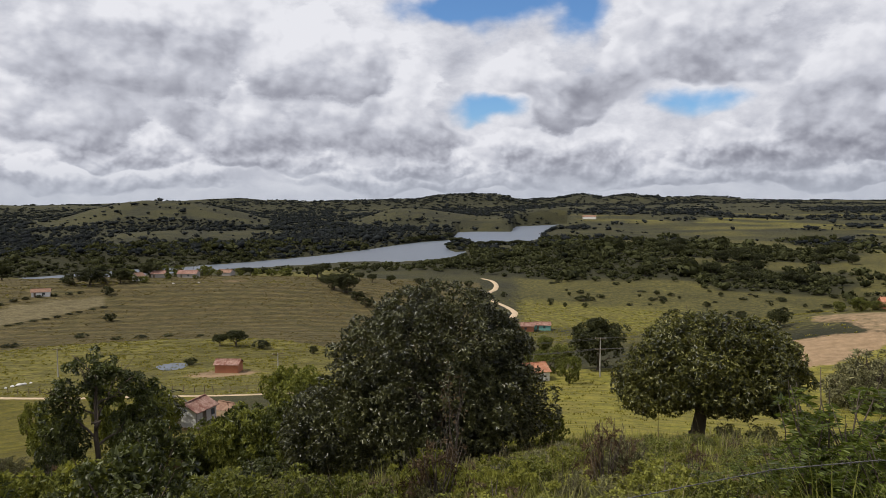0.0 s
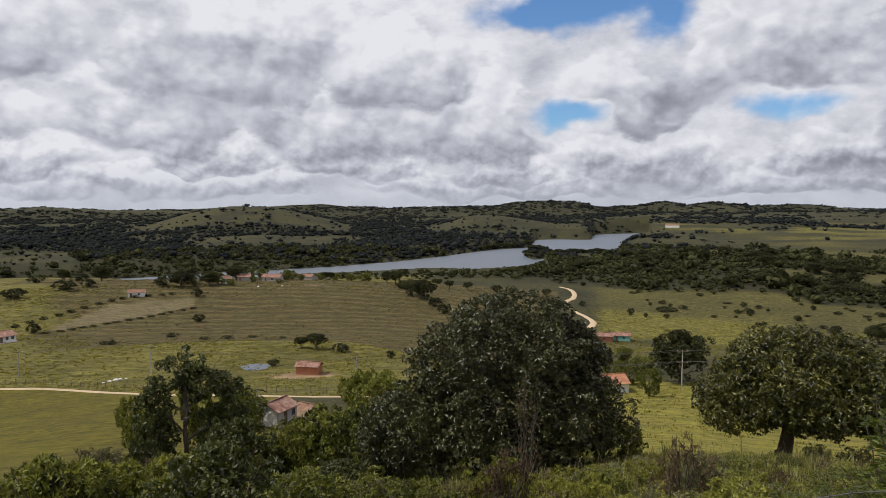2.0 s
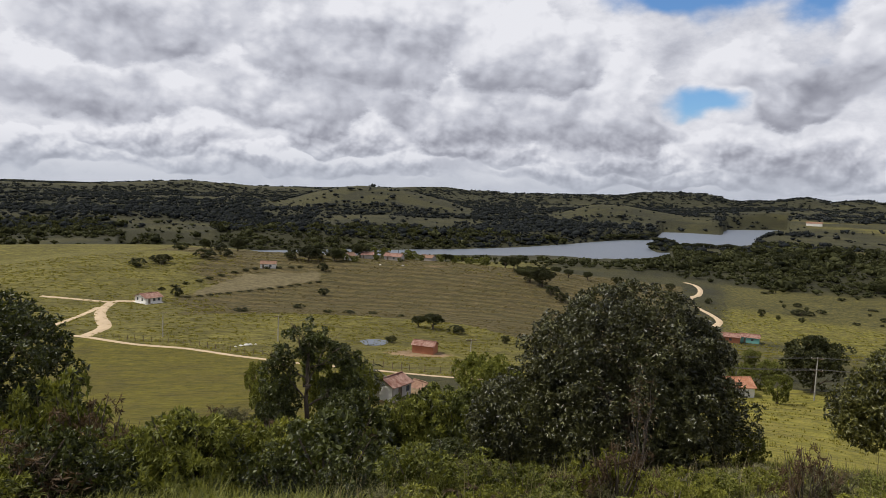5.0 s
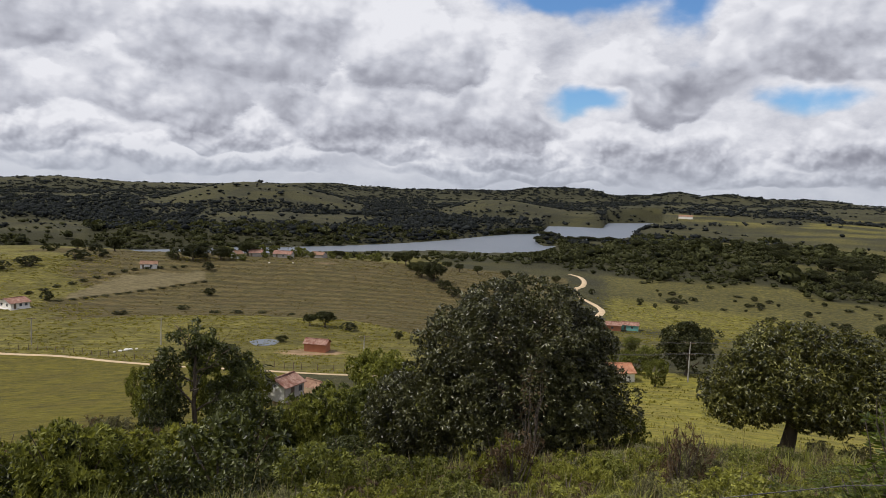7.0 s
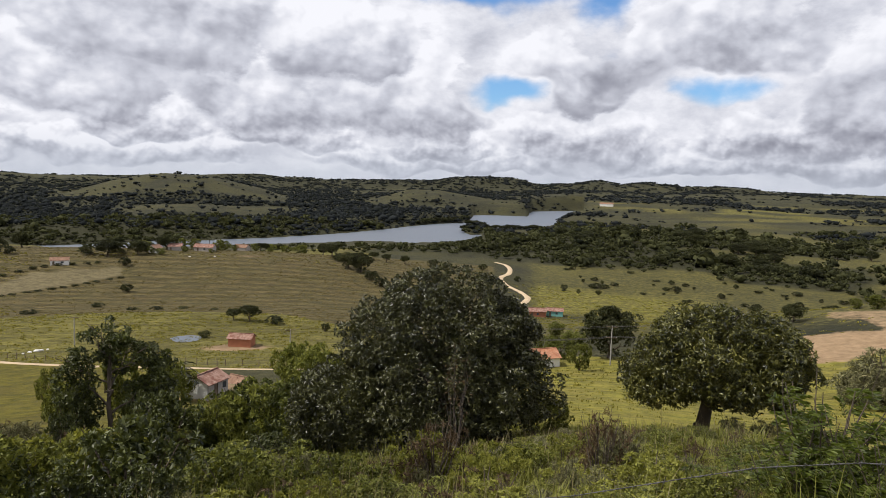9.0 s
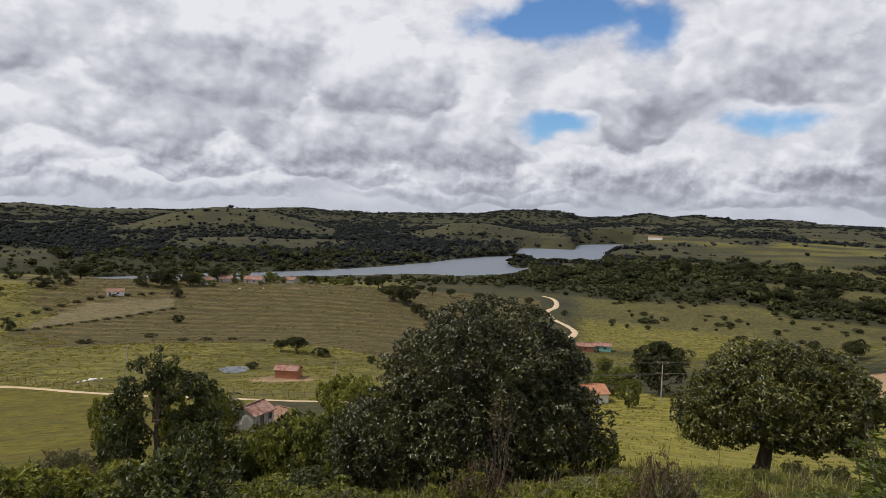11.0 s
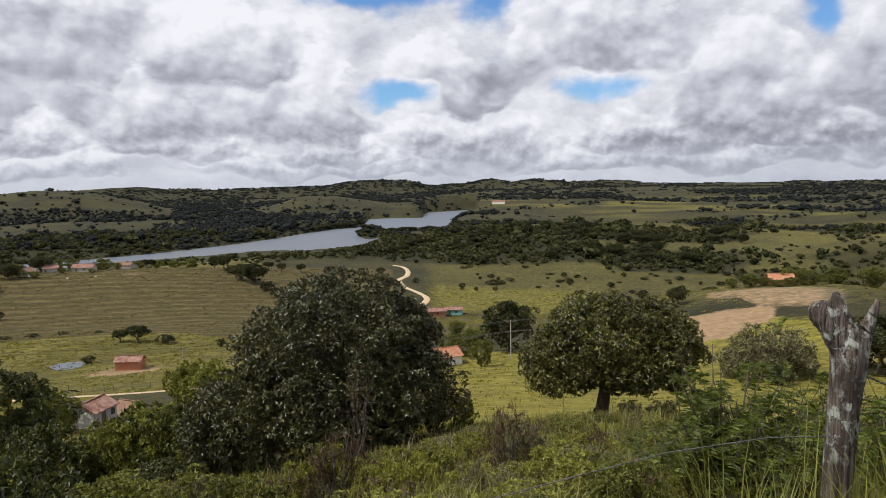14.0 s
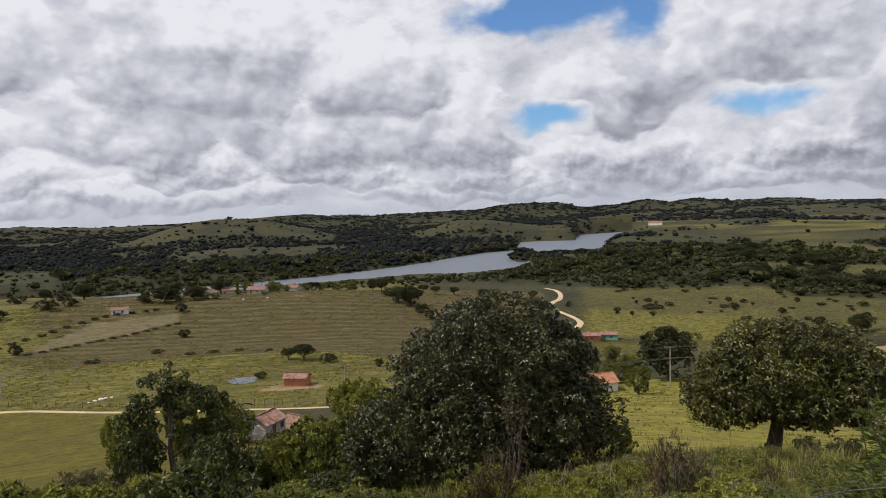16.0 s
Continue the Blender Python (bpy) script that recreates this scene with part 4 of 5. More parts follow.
def prototype(name, kind):
    if kind == "round":
        lobes, knots, leaf, mat, tall = dome(1.0, 1.9, 15, 0.36), 210, 0.10, LEAF_POND, 1.0
        label = "dense dark rounded tree standing in pasture"
    elif kind == "wide":
        lobes, knots, leaf, mat, tall = [(x, y, z * 0.5 + 0.55, a, b, c * 0.45) for x, y, z, a, b, c in dome(1.0, 1.0, 10, 0.34)], 70, 0.12, LEAF_POND, 0.8
        label = "small spreading tree with a flat crown and thin trunk"
    elif kind == "bush":
        lobes, knots, leaf, mat, tall = dome(1.0, 1.35, 9, 0.42), 70, 0.12, LEAF_POND, 0.6
        label = "low rounded green bush in rough grass"
    else:
        lobes, knots, leaf, mat, tall = dome(1.0, 1.75, 12, 0.38), 100, 0.11, LEAF_LIGHT, 0.9
        label = "light green leafy tree beside the track"
    e = base(name, (0, 0, 0), 0, label, "tree" if kind != "bush" else "bush", "scattered trees of the valley")
    v, f = limb_set(tall, 0.07, 0.75, 5)
    part("trunk", mesh_from("trunk", v, f, BARK, True), BARK, e)
    v, f = rosettes(lobes, knots, 10, 5, leaf, leaf * 0.5, (0.10, 0.22), 0.1, (0.6, 1.02))
    part("crown", mesh_from("crown", v, f, mat), mat, e)
    return e


def plant_row(kind, name, spots):
    """The first spot takes the model itself; the others take copies. Spots: bearing, distance, width, height."""
    model = prototype(name, kind)
    tall = 1.9 if kind == "round" else 1.35 if kind == "bush" else 1.1 if kind == "wide" else 1.75
    for i, (az, d, wide, high) in enumerate(spots):
        high = high * (0.8 if kind == "bush" else 1.0)
        m = pose(*place(az, d, -0.1), 0, 0, rng.uniform(0, 360)) @ Matrix.Diagonal((wide / 2.1, wide / 2.1, high / tall, 1))
        if i:
            copy_thing(model, m)
        else:
            first = m
    model.matrix_basis = first


hedge = [(az, float(np.interp(az, [-29, -19], [319, 371])), 3.6, 0.9) for az in np.arange(-29.2, -19.2, 0.75)]
hedge += [(az, float(np.interp(az, [-31, -25, -20], [334, 386, 402])), 4.2, 1.5) for az in np.arange(-31, -20.4, 0.85)]
village = [(-17.8, 440, 9, 6), (-17.3, 428, 6, 4), (-16.6, 424, 6, 3.5), (-15.2, 452, 8, 7), (-14.9, 438, 5, 3.5), (-14.3, 462, 9, 7), (-12.5, 458, 8, 6.5), (-12.0, 470, 9, 6), (-11.3, 455, 5, 4), (-9.7, 470, 7, 5), (-8.6, 480, 9, 5), (-7.4, 486, 9, 5), (-6.4, 490, 10, 6), (-13.0, 436, 4, 2.5)]
plant_row("round", "round_tree", [(18.4, 172, 13.5, 12.2), (-1.6, 400, 14, 11), (-2.6, 408, 12, 9), (-25.6, 462, 12, 9), (44.8, 150, 15, 10.5), (47.0, 152, 12, 8.5), (-20.2, 420, 13, 9), (-16.2, 452, 12, 9), (-18.2, 425, 11, 8), (31.3, 214, 6, 5), (46.0, 330, 18, 11), (43, 300, 16, 9), (28.5, 720, 24, 11), (24.2, 735, 20, 11)] + [(rng.uniform(13, 36), rng.uniform(560, 930), rng.uniform(9, 19), rng.uniform(7, 11)) for i in range(34)] + [(az, float(np.interp(az, [6.5, 7.2, 8.5, 12.2], [1095, 1110, 1150, 1180])), rng.uniform(12, 20), rng.uniform(5, 8)) for az in np.arange(6.6, 12.5, 0.42)] + [(az, float(np.interp(az, [3, 4.4, 6.2, 6.9], [1222, 1275, 1310, 1385])), rng.uniform(14, 22), rng.uniform(7, 10)) for az in np.arange(3.0, 7.0, 0.45)])
plant_row("light", "leafy_tree", [(16.1, 148, 5.2, 5.8), (14.6, 168, 7, 5), (13.4, 176, 6, 5), (15.4, 190, 8, 5), (-24.3, 98, 3.4, 5.4), (-16.2, 94, 5, 5.5), (-15.2, 99, 4, 4.5), (14.1, 215, 6, 5), (36.4, 232, 6, 4), (38.9, 246, 7, 4.5), (40.4, 240, 8, 5), (42, 246, 9, 5), (35.2, 234, 4, 3), (-6.2, 78, 6, 7), (-4.8, 66, 6, 6.5), (44.2, 238, 9, 6), (-18.3, 58, 5, 6.5), (-23.2, 54, 4, 4.6), (-16.6, 72, 4.5, 6), (37.4, 237, 5, 2.6), (38.4, 236, 5, 2.2), (39.4, 237, 6, 3)] + village)
plant_row("wide", "spreading_tree", [(-10.2, 230, 8, 4.8), (-11.4, 232, 5.5, 3.4), (-28.0, 445, 8, 7), (-3.9, 452, 11, 8), (-4.6, 470, 9, 7), (0.4, 455, 8, 5), (-0.6, 462, 9, 5), (1.9, 458, 8, 5), (-9.0, 470, 6, 5), (-9.4, 470, 6, 5)])
plant_row("bush", "bush", hedge + [(-8.5, 226, 6.5, 3), (-0.9, 380, 9, 6), (-0.1, 366, 9, 6), (-3.2, 432, 10, 6), (-21.3, 424, 12, 7), (-19.2, 430, 12, 7), (-17.4, 436, 11, 6), (-28.2, 414, 14, 6), (-26.6, 424, 9, 5), (-31.0, 392, 12, 6), (-32.6, 386, 10, 5), (-30.1, 320, 6, 4.5), (-27.2, 470, 13, 6), (-29.6, 476, 11, 6), (-25.2, 262, 6, 1.8), (-20.8, 300, 6, 2.0), (-18.6, 262, 4, 1.4), (-17.1, 262, 5, 1.4), (-15.2, 268, 4, 1.3), (-12.9, 262, 3, 1.0), (-19.2, 395, 7, 5), (-18.9, 340, 6, 4), (-4.4, 215, 3, 3), (-13.5, 203, 3.6, 2.4), (-17.6, 185, 5, 3), (23.0, 470, 8, 4), (14.7, 432, 5, 4), (17.2, 452, 10, 4), (17.9, 456, 7, 3), (4.2, 470, 8, 5), (8.2, 480, 7, 5), (11.0, 440, 5, 4)] + [(rng.uniform(13.5, 35), rng.uniform(415, 560), rng.uniform(2.5, 8), rng.uniform(1.2, 4)) for i in range(46)])

def palm(at, high, label):
    e = base("palm_tree", at, 0, label, "palm tree", "palms in the village")
    t = np.linspace(0, 1, 6)[:, None]
    v, f = tube(t * [0.4, 0, high] + [[0, 0, -0.3]] * (1 - t), np.linspace(0.2, 0.12, 6), 7)
    part("trunk", mesh_from("trunk", v, f, BARK, True), BARK, e)
    at_, ways = [], []
    for i in range(16):
        a, u = 2.399 * i, np.linspace(0.1, 1, 12)[:, None]
        w_ = np.array([math.cos(a), math.sin(a), rng.uniform(0.1, 0.9)])
        curve = np.array([0.4, 0, high]) + w_ * 2.6 * u + np.array([0, 0, -1.9]) * u * u
        side = unit(np.cross(w_, [0, 0, 1.0]))
        for sg in (-1, 1):
            at_.append(curve)
            ways.append(np.broadcast_to(unit(side * sg + w_ * 0.4 + [0, 0, -0.5]), (12, 3)))
    v, f = leaves(np.concatenate(at_), np.concatenate(ways) * 6, 0.75, 0.22, 0.0, 0.1)
    part("crown", mesh_from("crown", v, f, LEAF_MANGO), LEAF_MANGO, e)


for az, d, high in ((-15.0, 458, 7.5), (-14.5, 462, 8.5), (-13.2, 462, 7.0), (-16.0, 90, 4.2)):
    palm(place(az, d), high, "coconut palm beside the houses")

# ---- thicket, shrubs and grass of the near slope ----
def shrub(name, mat, n, leaf, width, label, tall=1.3, droop=0.1, stems=6, lobe=0.5):
    """A shrub a metre wide or so: several stems from the ground and a ragged crown."""
    e = base(name, (0, 0, 0), 0, label, "shrub", "thicket on the near slope")
    lobes = heap(13, 0.95, tall, lobe * 0.7, -0.05)
    pieces = []
    for i in range(stems):
        a = 2.399 * i
        t = np.linspace(0, 1, 5)[:, None]
        end = np.array([math.cos(a) * rng.uniform(0.3, 0.8), math.sin(a) * rng.uniform(0.3, 0.8), tall * rng.uniform(0.7, 1.0)])
        pieces.append(tube(t * end + np.concatenate([[[0, 0, -0.15]], rng.normal(0, 0.03, (4, 3))]), np.linspace(0.028, 0.006, 5), 5))
    v, f = joined(pieces)
    part("stem", mesh_from("stem", v, f, BARK, True), BARK, e)["kind"] = "stuff"
    v, f = rosettes(lobes, n // 48, 8, 6, leaf * 1.25, width * 1.25, (0.10, 0.24), droop, (0.55, 1.15), 0.6)
    part("foliage", mesh_from("foliage", v, f, mat), mat, e)
    return e


def spread_shrubs(models, spots):
    used = set()
    for az, d, wide, high, k in spots:
        model, tall = models[k]
        m = pose(*place(az, d, -0.05), 0, 0, rng.uniform(0, 360)) @ Matrix.Diagonal((wide / 2.2, wide / 2.2, high / tall, 1))
        if k in used:
            copy_thing(model, m)
        else:
            used.add(k)
            model["spot"] = [c for row in m for c in row]
    for k in used:
        model = models[k][0]
        c = list(model["spot"])
        model.matrix_basis = Matrix((c[0:4], c[4:8], c[8:12], c[12:16]))
        del model["spot"]


models = {
    "green": (shrub("shrub", LEAF_LIGHT, 4200, 0.09, 0.038, "leafy green shrub on the near slope"), 1.3),
    "dark": (shrub("dark_shrub", LEAF_AIRY, 4600, 0.085, 0.04, "dark green glossy shrub in the thicket"), 1.3),
    "grey": (shrub("grey_scrub", LEAF_GREY, 5200, 0.09, 0.022, "grey twiggy scrub with few leaves", 1.3, 0.0, 14, 0.55), 1.3),
    "yellow": (shrub("bright_shrub", LEAF_YELLOW, 3800, 0.085, 0.036, "yellow-green shrub on the near slope"), 1.3),
    "dry": (shrub("dry_weed", LEAF_DRY, 1500, 0.09, 0.02, "clump of dry brown weeds", 1.3, 0.3, 14, 0.5), 1.3),
}
spots = []
for i in range(64):  # thicket running down beside the large mango
    az, d = rng.uniform(-18.5, -1.5), rng.uniform(30, 60)
    kind = "grey" if (-13 < az < -6 and d > 40 and rng.uniform() < 0.7) else ("dark" if rng.uniform() < 0.45 else "green")
    spots.append((az, d, rng.uniform(2.4, 4.2), rng.uniform(1.6, 3.0) * (0.35 if -16.8 < az < -8.5 and d > 34 else 1.0), kind))
for i in range(120):  # shrubs at the foot of the bank
    az, d = rng.uniform(-47, -6), rng.uniform(11, 32)
    kind = ("green", "dark", "yellow", "dry", "green", "dark")[i % 6] if i % 9 else "grey"
    spots.append((az, d, rng.uniform(1.0, 2.8), rng.uniform(0.5, 1.75) * (0.75 if az > -16 else 1.0), kind))
for i in range(300):  # weeds and seedlings among the grass
    az, d = rng.uniform(-14, 34), rng.uniform(5.5, 25)
    kind = ("green", "dry", "yellow", "grey", "yellow", "green", "yellow", "dry")[i % 8]
    low_side = 0.95 if d < 12 else 0.6 if az < 12 else 0.8
    spots.append((az, d, rng.uniform(0.45, 1.2), rng.uniform(0.22, 0.7) * low_side * (0.7 if d > 14 else 1.0), kind))
for az, d, wide, high, kind in ((5.0, 9.5, 1.3, 1.15, "dry"), (4.2, 9.9, 1.3, 1.0, "yellow"), (18.5, 9.0, 0.9, 1.1, "dry"), (19.8, 9.3, 0.9, 0.8, "grey"), (9.0, 10.0, 1.2, 0.75, "yellow"), (13.0, 9.6, 1.0, 0.65, "green"), (-2.0, 10.2, 1.3, 0.8, "green"), (-6.5, 9.6, 1.2, 0.75, "green"), (-11.0, 9.8, 1.5, 1.0, "green"), (-17.0, 10.4, 1.3, 0.8, "dark"), (-23.0, 11.0, 1.4, 0.9, "dark"), (-29.0, 11.5, 1.5, 1.0, "green"), (1.5, 12.0, 1.2, 0.8, "dry"), (15.5, 12.5, 1.2, 0.7, "yellow"), (-26.6, 55, 3.2, 1.8, "grey"), (-25.6, 58, 3.5, 1.6, "grey"), (-27.2, 62, 2.4, 2.0, "dry"), (-36.6, 16, 2.4, 2.2, "dry"), (-38.6, 17, 2.6, 2.6, "green"), (-34.6, 15, 1.8, 1.6, "dry"), (-18.0, 52, 3.5, 4.0, "dark"), (-22.8, 50, 3.0, 3.4, "dark"), (-23.2, 47, 2.6, 2.2, "dark"), (-5.2, 27, 3.0, 2.4, "green"), (-8.0, 31, 3.0, 2.6, "dark"), (14.4, 26, 1.6, 1.2, "green"), (6.0, 14.5, 1.5, 1.3, "dry"), (19.5, 11, 1.0, 0.9, "dry"), (23.8, 16, 1.2, 0.5, "green"), (27.8, 25.5, 1.3, 0.7, "grey"), (30.2, 26, 1.4, 0.8, "grey"), (37.8, 136, 18, 9.4, "grey"), (37.0, 134, 12, 8, "grey"), (38.8, 139, 12, 8, "grey"), (36.0, 132, 9, 6, "grey"), (39.6, 140, 9, 6, "grey"), (38.5, 128, 5, 3.5, "dark"), (33.5, 60, 4, 2.2, "green"), (40, 62, 4, 2.2, "green"), (45, 45, 4, 2.5, "green"), (47, 36, 3.5, 2.5, "dark"), (41.5, 30, 2.5, 1.8, "green")):
    spots.append((az, d, wide, high, kind))
spread_shrubs(models, spots)


def frond_shrub(name, label, tall, n_stems, fronds):
    """A shrub with feathery compound leaves: arching stalks set with pairs of narrow leaflets."""
    e = base(name, (0, 0, 0), 0, label, "shrub", "feathery shrubs by the fence")
    pieces, at, ways, stalks = [], [], [], []
    for i in range(n_stems):
        a = 2.399 * i
        t = np.linspace(0, 1, 7)[:, None]
        end = np.array([math.cos(a) * rng.uniform(0.25, 0.75), math.sin(a) * rng.uniform(0.25, 0.75), tall * rng.uniform(0.75, 1.0)])
        line = t * end + np.concatenate([[[0, 0, -0.1]], rng.normal(0, 0.03, (6, 3))])
        pieces.append(tube(line, np.linspace(0.018, 0.004, 7), 5))
        for k in range(fronds):
            s = rng.uniform(0.3, 1.0)
            p0 = np.array([np.interp(s, np.linspace(0, 1, 7), line[:, c]) for c in range(3)])
            w_ = unit(np.array([rng.normal(0, 1), rng.normal(0, 1), rng.uniform(0.0, 0.7)]))
            ln = rng.uniform(0.22, 0.42)
            u = np.linspace(0.08, 1, 14)[:, None]
            curve = p0 + w_ * ln * u + np.array([0, 0, -0.45]) * ln * u * u
            stalks.append(tube(curve[::3], 0.003, 3))
            side = unit(np.cross(w_, [0, 0, 1.0]))
            for sg in (-1, 1):
                at.append(curve)
                ways.append(unit(side * sg + w_ * 0.45 + np.array([0, 0, -0.15]) + rng.normal(0, 0.08, (14, 3))))
    v, f = joined(pieces + stalks)
    part("stem", mesh_from("stem", v, f, BARK, True), BARK, e)["kind"] = "stuff"
    at, ways = np.concatenate(at), np.concatenate(ways)
    v, f = leaves(at, ways * 6, 0.085, 0.022, 0.0, 0.12)
    part("foliage", mesh_from("foliage", v, f, LEAF_FERN), LEAF_FERN, e)
    return e


ferns = {"f": (frond_shrub("feathery_shrub", "bright green feathery shrub beside the wire fence", 1.3, 12, 9), 1.3)}
fern_spots = [(az, d, w_, h, "f") for az, d, w_, h in ((33.6, 7.6, 2.0, 1.75), (36.5, 7.2, 1.9, 1.45), (31.6, 8.4, 1.6, 0.85), (39.2, 6.6, 1.5, 1.25), (47.0, 6.4, 1.9, 1.6), (49.4, 6.0, 1.8, 1.7), (45.6, 8.4, 1.8, 1.6), (41.0, 8.2, 1.8, 1.55), (25.4, 8.4, 1.1, 0.55), (27.6, 8.4, 1.0, 0.45), (23.0, 8.6, 0.9, 0.4), (37.8, 9.6, 1.8, 1.4), (51.5, 7.4, 2.0, 1.8), (43.5, 11, 1.9, 1.6), (34.5, 10.5, 1.6, 1.0), (30.0, 9.5, 1.2, 0.6))]
spread_shrubs(ferns, [(az, d, w_, h * 0.95, k) for az, d, w_, h, k in fern_spots])

dead = base("dead_stalks", place(6.5, 20), 0, "tall dry leafless stalks before the mango tree", "dead plant")
pieces = []
for i in range(9):
    a, t = 2.399 * i, np.linspace(0, 1, 7)[:, None]
    end = np.array([0.35 * math.cos(a), 0.35 * math.sin(a), rng.uniform(1.6, 3.4)])
    pieces.append(tube(t * end + np.concatenate([[[0, 0, -0.1]], rng.normal(0, 0.05, (6, 3))]), np.linspace(0.022, 0.006, 7), 5))
v, f = joined(pieces)
DEADWOOD = plain("grey dead stalks", (0.06, 0.046, 0.036), 0.9, 0.3, 8.0)
part("stalk", mesh_from("stalk", v, f, DEADWOOD, True), DEADWOOD, dead)["kind"] = "stuff"
v, f = leaves(*lobes_surface([(0, 0, 2.2, 0.45, 0.45, 1.2)], 160, (0.3, 1.0)), 0.12, 0.04, 0.6)
part("withered_leaves", mesh_from("withered_leaves", v, f, LEAF_DRY), LEAF_DRY, dead)


def blades(x, y, high, wide, lean, turn=None):
    """Bent grass blades: three triangles each."""
    n = len(x)
    foot = np.stack([x, y, ground(x, y) - 0.03], 1)
    a = rng.uniform(0, 2 * np.pi, n) if turn is None else turn
    out = np.stack([np.cos(a), np.sin(a), np.zeros(n)], 1)
    side = np.stack([-np.sin(a), np.cos(a), np.zeros(n)], 1) * wide[:, None] * 0.5
    bend = (lean * rng.uniform(0.2, 1.0, n) * high)[:, None]
    up = np.array([0, 0, 1.0]) * high[:, None]
    mid = foot + up * 0.6 + out * bend * 0.35
    tip = foot + up * rng.uniform(0.85, 1.0, (n, 1)) + out * bend
    v = np.stack([foot - side, foot + side, mid + side * 0.7, mid - side * 0.7, tip], 1).reshape(-1, 3)
    i = np.arange(n)[:, None] * 5
    return v, np.concatenate([i + [0, 1, 2], i + [0, 2, 3], i + [3, 2, 4]])


def grass_patch(name, count, d0, d1, az0, az1, high, wide, lean, mat, label, per=16):
    """Grass in tufts: blades spread from a common root, each tuft with its own height."""
    tufts = count // per
    d = rng.uniform(d0 ** 1.3, d1 ** 1.3, tufts) ** (1 / 1.3)
    az = rng.uniform(az0, az1, tufts)
    x, y = d * np.sin(np.radians(az)), d * np.cos(np.radians(az))
    grow = 0.72 + 0.5 * value_noise(x / 1.3, y / 1.3, 5) + 0.35 * value_noise(x / 4.5, y / 4.5, 9)
    keep = rng.uniform(0, 1, tufts) < np.clip(grow + 0.15, 0.1, 1)
    x, y, grow, d = x[keep], y[keep], grow[keep], d[keep]
    tall = high * np.clip(grow + 0.35, 0.35, 1.6) * rng.lognormal(0, 0.28, len(x))
    n = len(x) * per
    ox, oy = rng.normal(0, 1, n), rng.normal(0, 1, n)
    spread = np.repeat(np.maximum(0.05, 0.22 * tall) * np.maximum(1, d / 14), per)
    h = np.repeat(tall, per) * rng.uniform(0.45, 1.15, n)
    v, f = blades(np.repeat(x, per) + ox * spread, np.repeat(y, per) + oy * spread, h, wide * rng.uniform(0.6, 1.4, n) * np.repeat(np.maximum(1, d / 9), per), lean, np.arctan2(oy, ox) + rng.normal(0, 0.5, n))
    return tagged(new(name, mesh_from(name, v, f, mat)), label, "grass", kind="stuff")


grass_patch("grass", 100000, 2.2, 14, -50, 58, 0.20, 0.010, 0.9, GRASS, "tall rough grass on the near bank")
grass_patch("grass", 80000, 12, 45, -50, 58, 0.26, 0.010, 0.9, GRASS, "rough grass on the slope below the bank")
grass_patch("grass", 9000, 3.4, 5.6, 34, 56, 0.62, 0.010, 0.6, GRASS, "tall green grass round the old post")
STRAW = leaf_material("dry straw", (0.20, 0.16, 0.075), (0.42, 0.36, 0.20), 0.7, 0.3, 0.2)
grass_patch("dry_grass", 9000, 3.0, 26, -20, 58, 0.40, 0.006, 0.45, STRAW, "dry straw-coloured grass stalks among the green", 5)


def tussocks(name, count, d0, d1, key, small, large, mat, label):
    """Grass tufts over the pastures, thick where the cover of that kind is."""
    d = np.sqrt(rng.uniform(d0 ** 2, d1 ** 2, count))
    az = rng.uniform(-46, 52, count)
    x, y = d * np.sin(np.radians(az)), d * np.cos(np.radians(az))
    c = land_cover(x, y)
    weight = (np.maximum(c["pale"], 0.55 * c["lush"]) if key == "pale" else c[key]) * (1 - c["soil"]) * (1 - c["plough"]) * np.clip(0.6 + 1.1 * fbm(x, y, 14, 3, 91), 0.03, 1)
    keep = rng.uniform(0, 1, count) < weight
    x, y, d = x[keep], y[keep], d[keep]
    each = 6
    s = rng.uniform(small, large, len(x))
    xs = np.repeat(x, each) + rng.normal(0, 0.45, len(x) * each) * np.repeat(s, each) * 2.2
    ys = np.repeat(y, each) + rng.normal(0, 0.28, len(x) * each) * np.repeat(s, each) * 1.4
    v, f = blades(xs, ys, np.repeat(s, each) * rng.uniform(0.4, 1.0, len(xs)), np.repeat(0.0018 * d, each) * rng.uniform(0.6, 1.3, len(xs)), 0.8)
    tagged(new(name, mesh_from(name, v, f, mat)), label, "grass", kind="stuff")


tussocks("pasture_grass", 52000, 38, 430, "pale", 0.22, 0.55, TUFT, "yellow-green tussocks of pasture grass")
TUFT_BROWN = leaf_material("brown tussocks", (0.16, 0.13, 0.052), (0.21, 0.17, 0.07), 0.8, 0.4, 0.15)
tussocks("hill_grass", 26000, 235, 500, "brown", 0.15, 0.4, TUFT_BROWN, "brown tussocks on the furrowed hillside")

# ---- houses ----
BRICK = plain("weathered orange brick", (0.36, 0.15, 0.085), 0.9, 0.3, 2.0, 0.5, 0.2)
WHITEWASH = plain("whitewashed wall", (0.70, 0.68, 0.64), 0.85, 0.12, 1.2, 0.3, 0.2)
GREYWALL = plain("stained grey plaster", (0.36, 0.33, 0.30), 0.9, 0.3, 1.2, 0.4, 0.2)
TEAL = plain("teal painted wall", (0.16, 0.36, 0.32), 0.8, 0.15, 1.2, 0.3, 0.2)
WOOD = plain("weathered wood", (0.16, 0.12, 0.085), 0.9, 0.35, 5.0, 0.7, 0.2)
SHUTTER = plain("dark painted shutter", (0.05, 0.06, 0.07), 0.6, 0.2, 3.0, 0.3)
CONCRETE = plain("pole concrete", (0.34, 0.32, 0.29), 0.9, 0.2, 3.0, 0.3, 0.2)
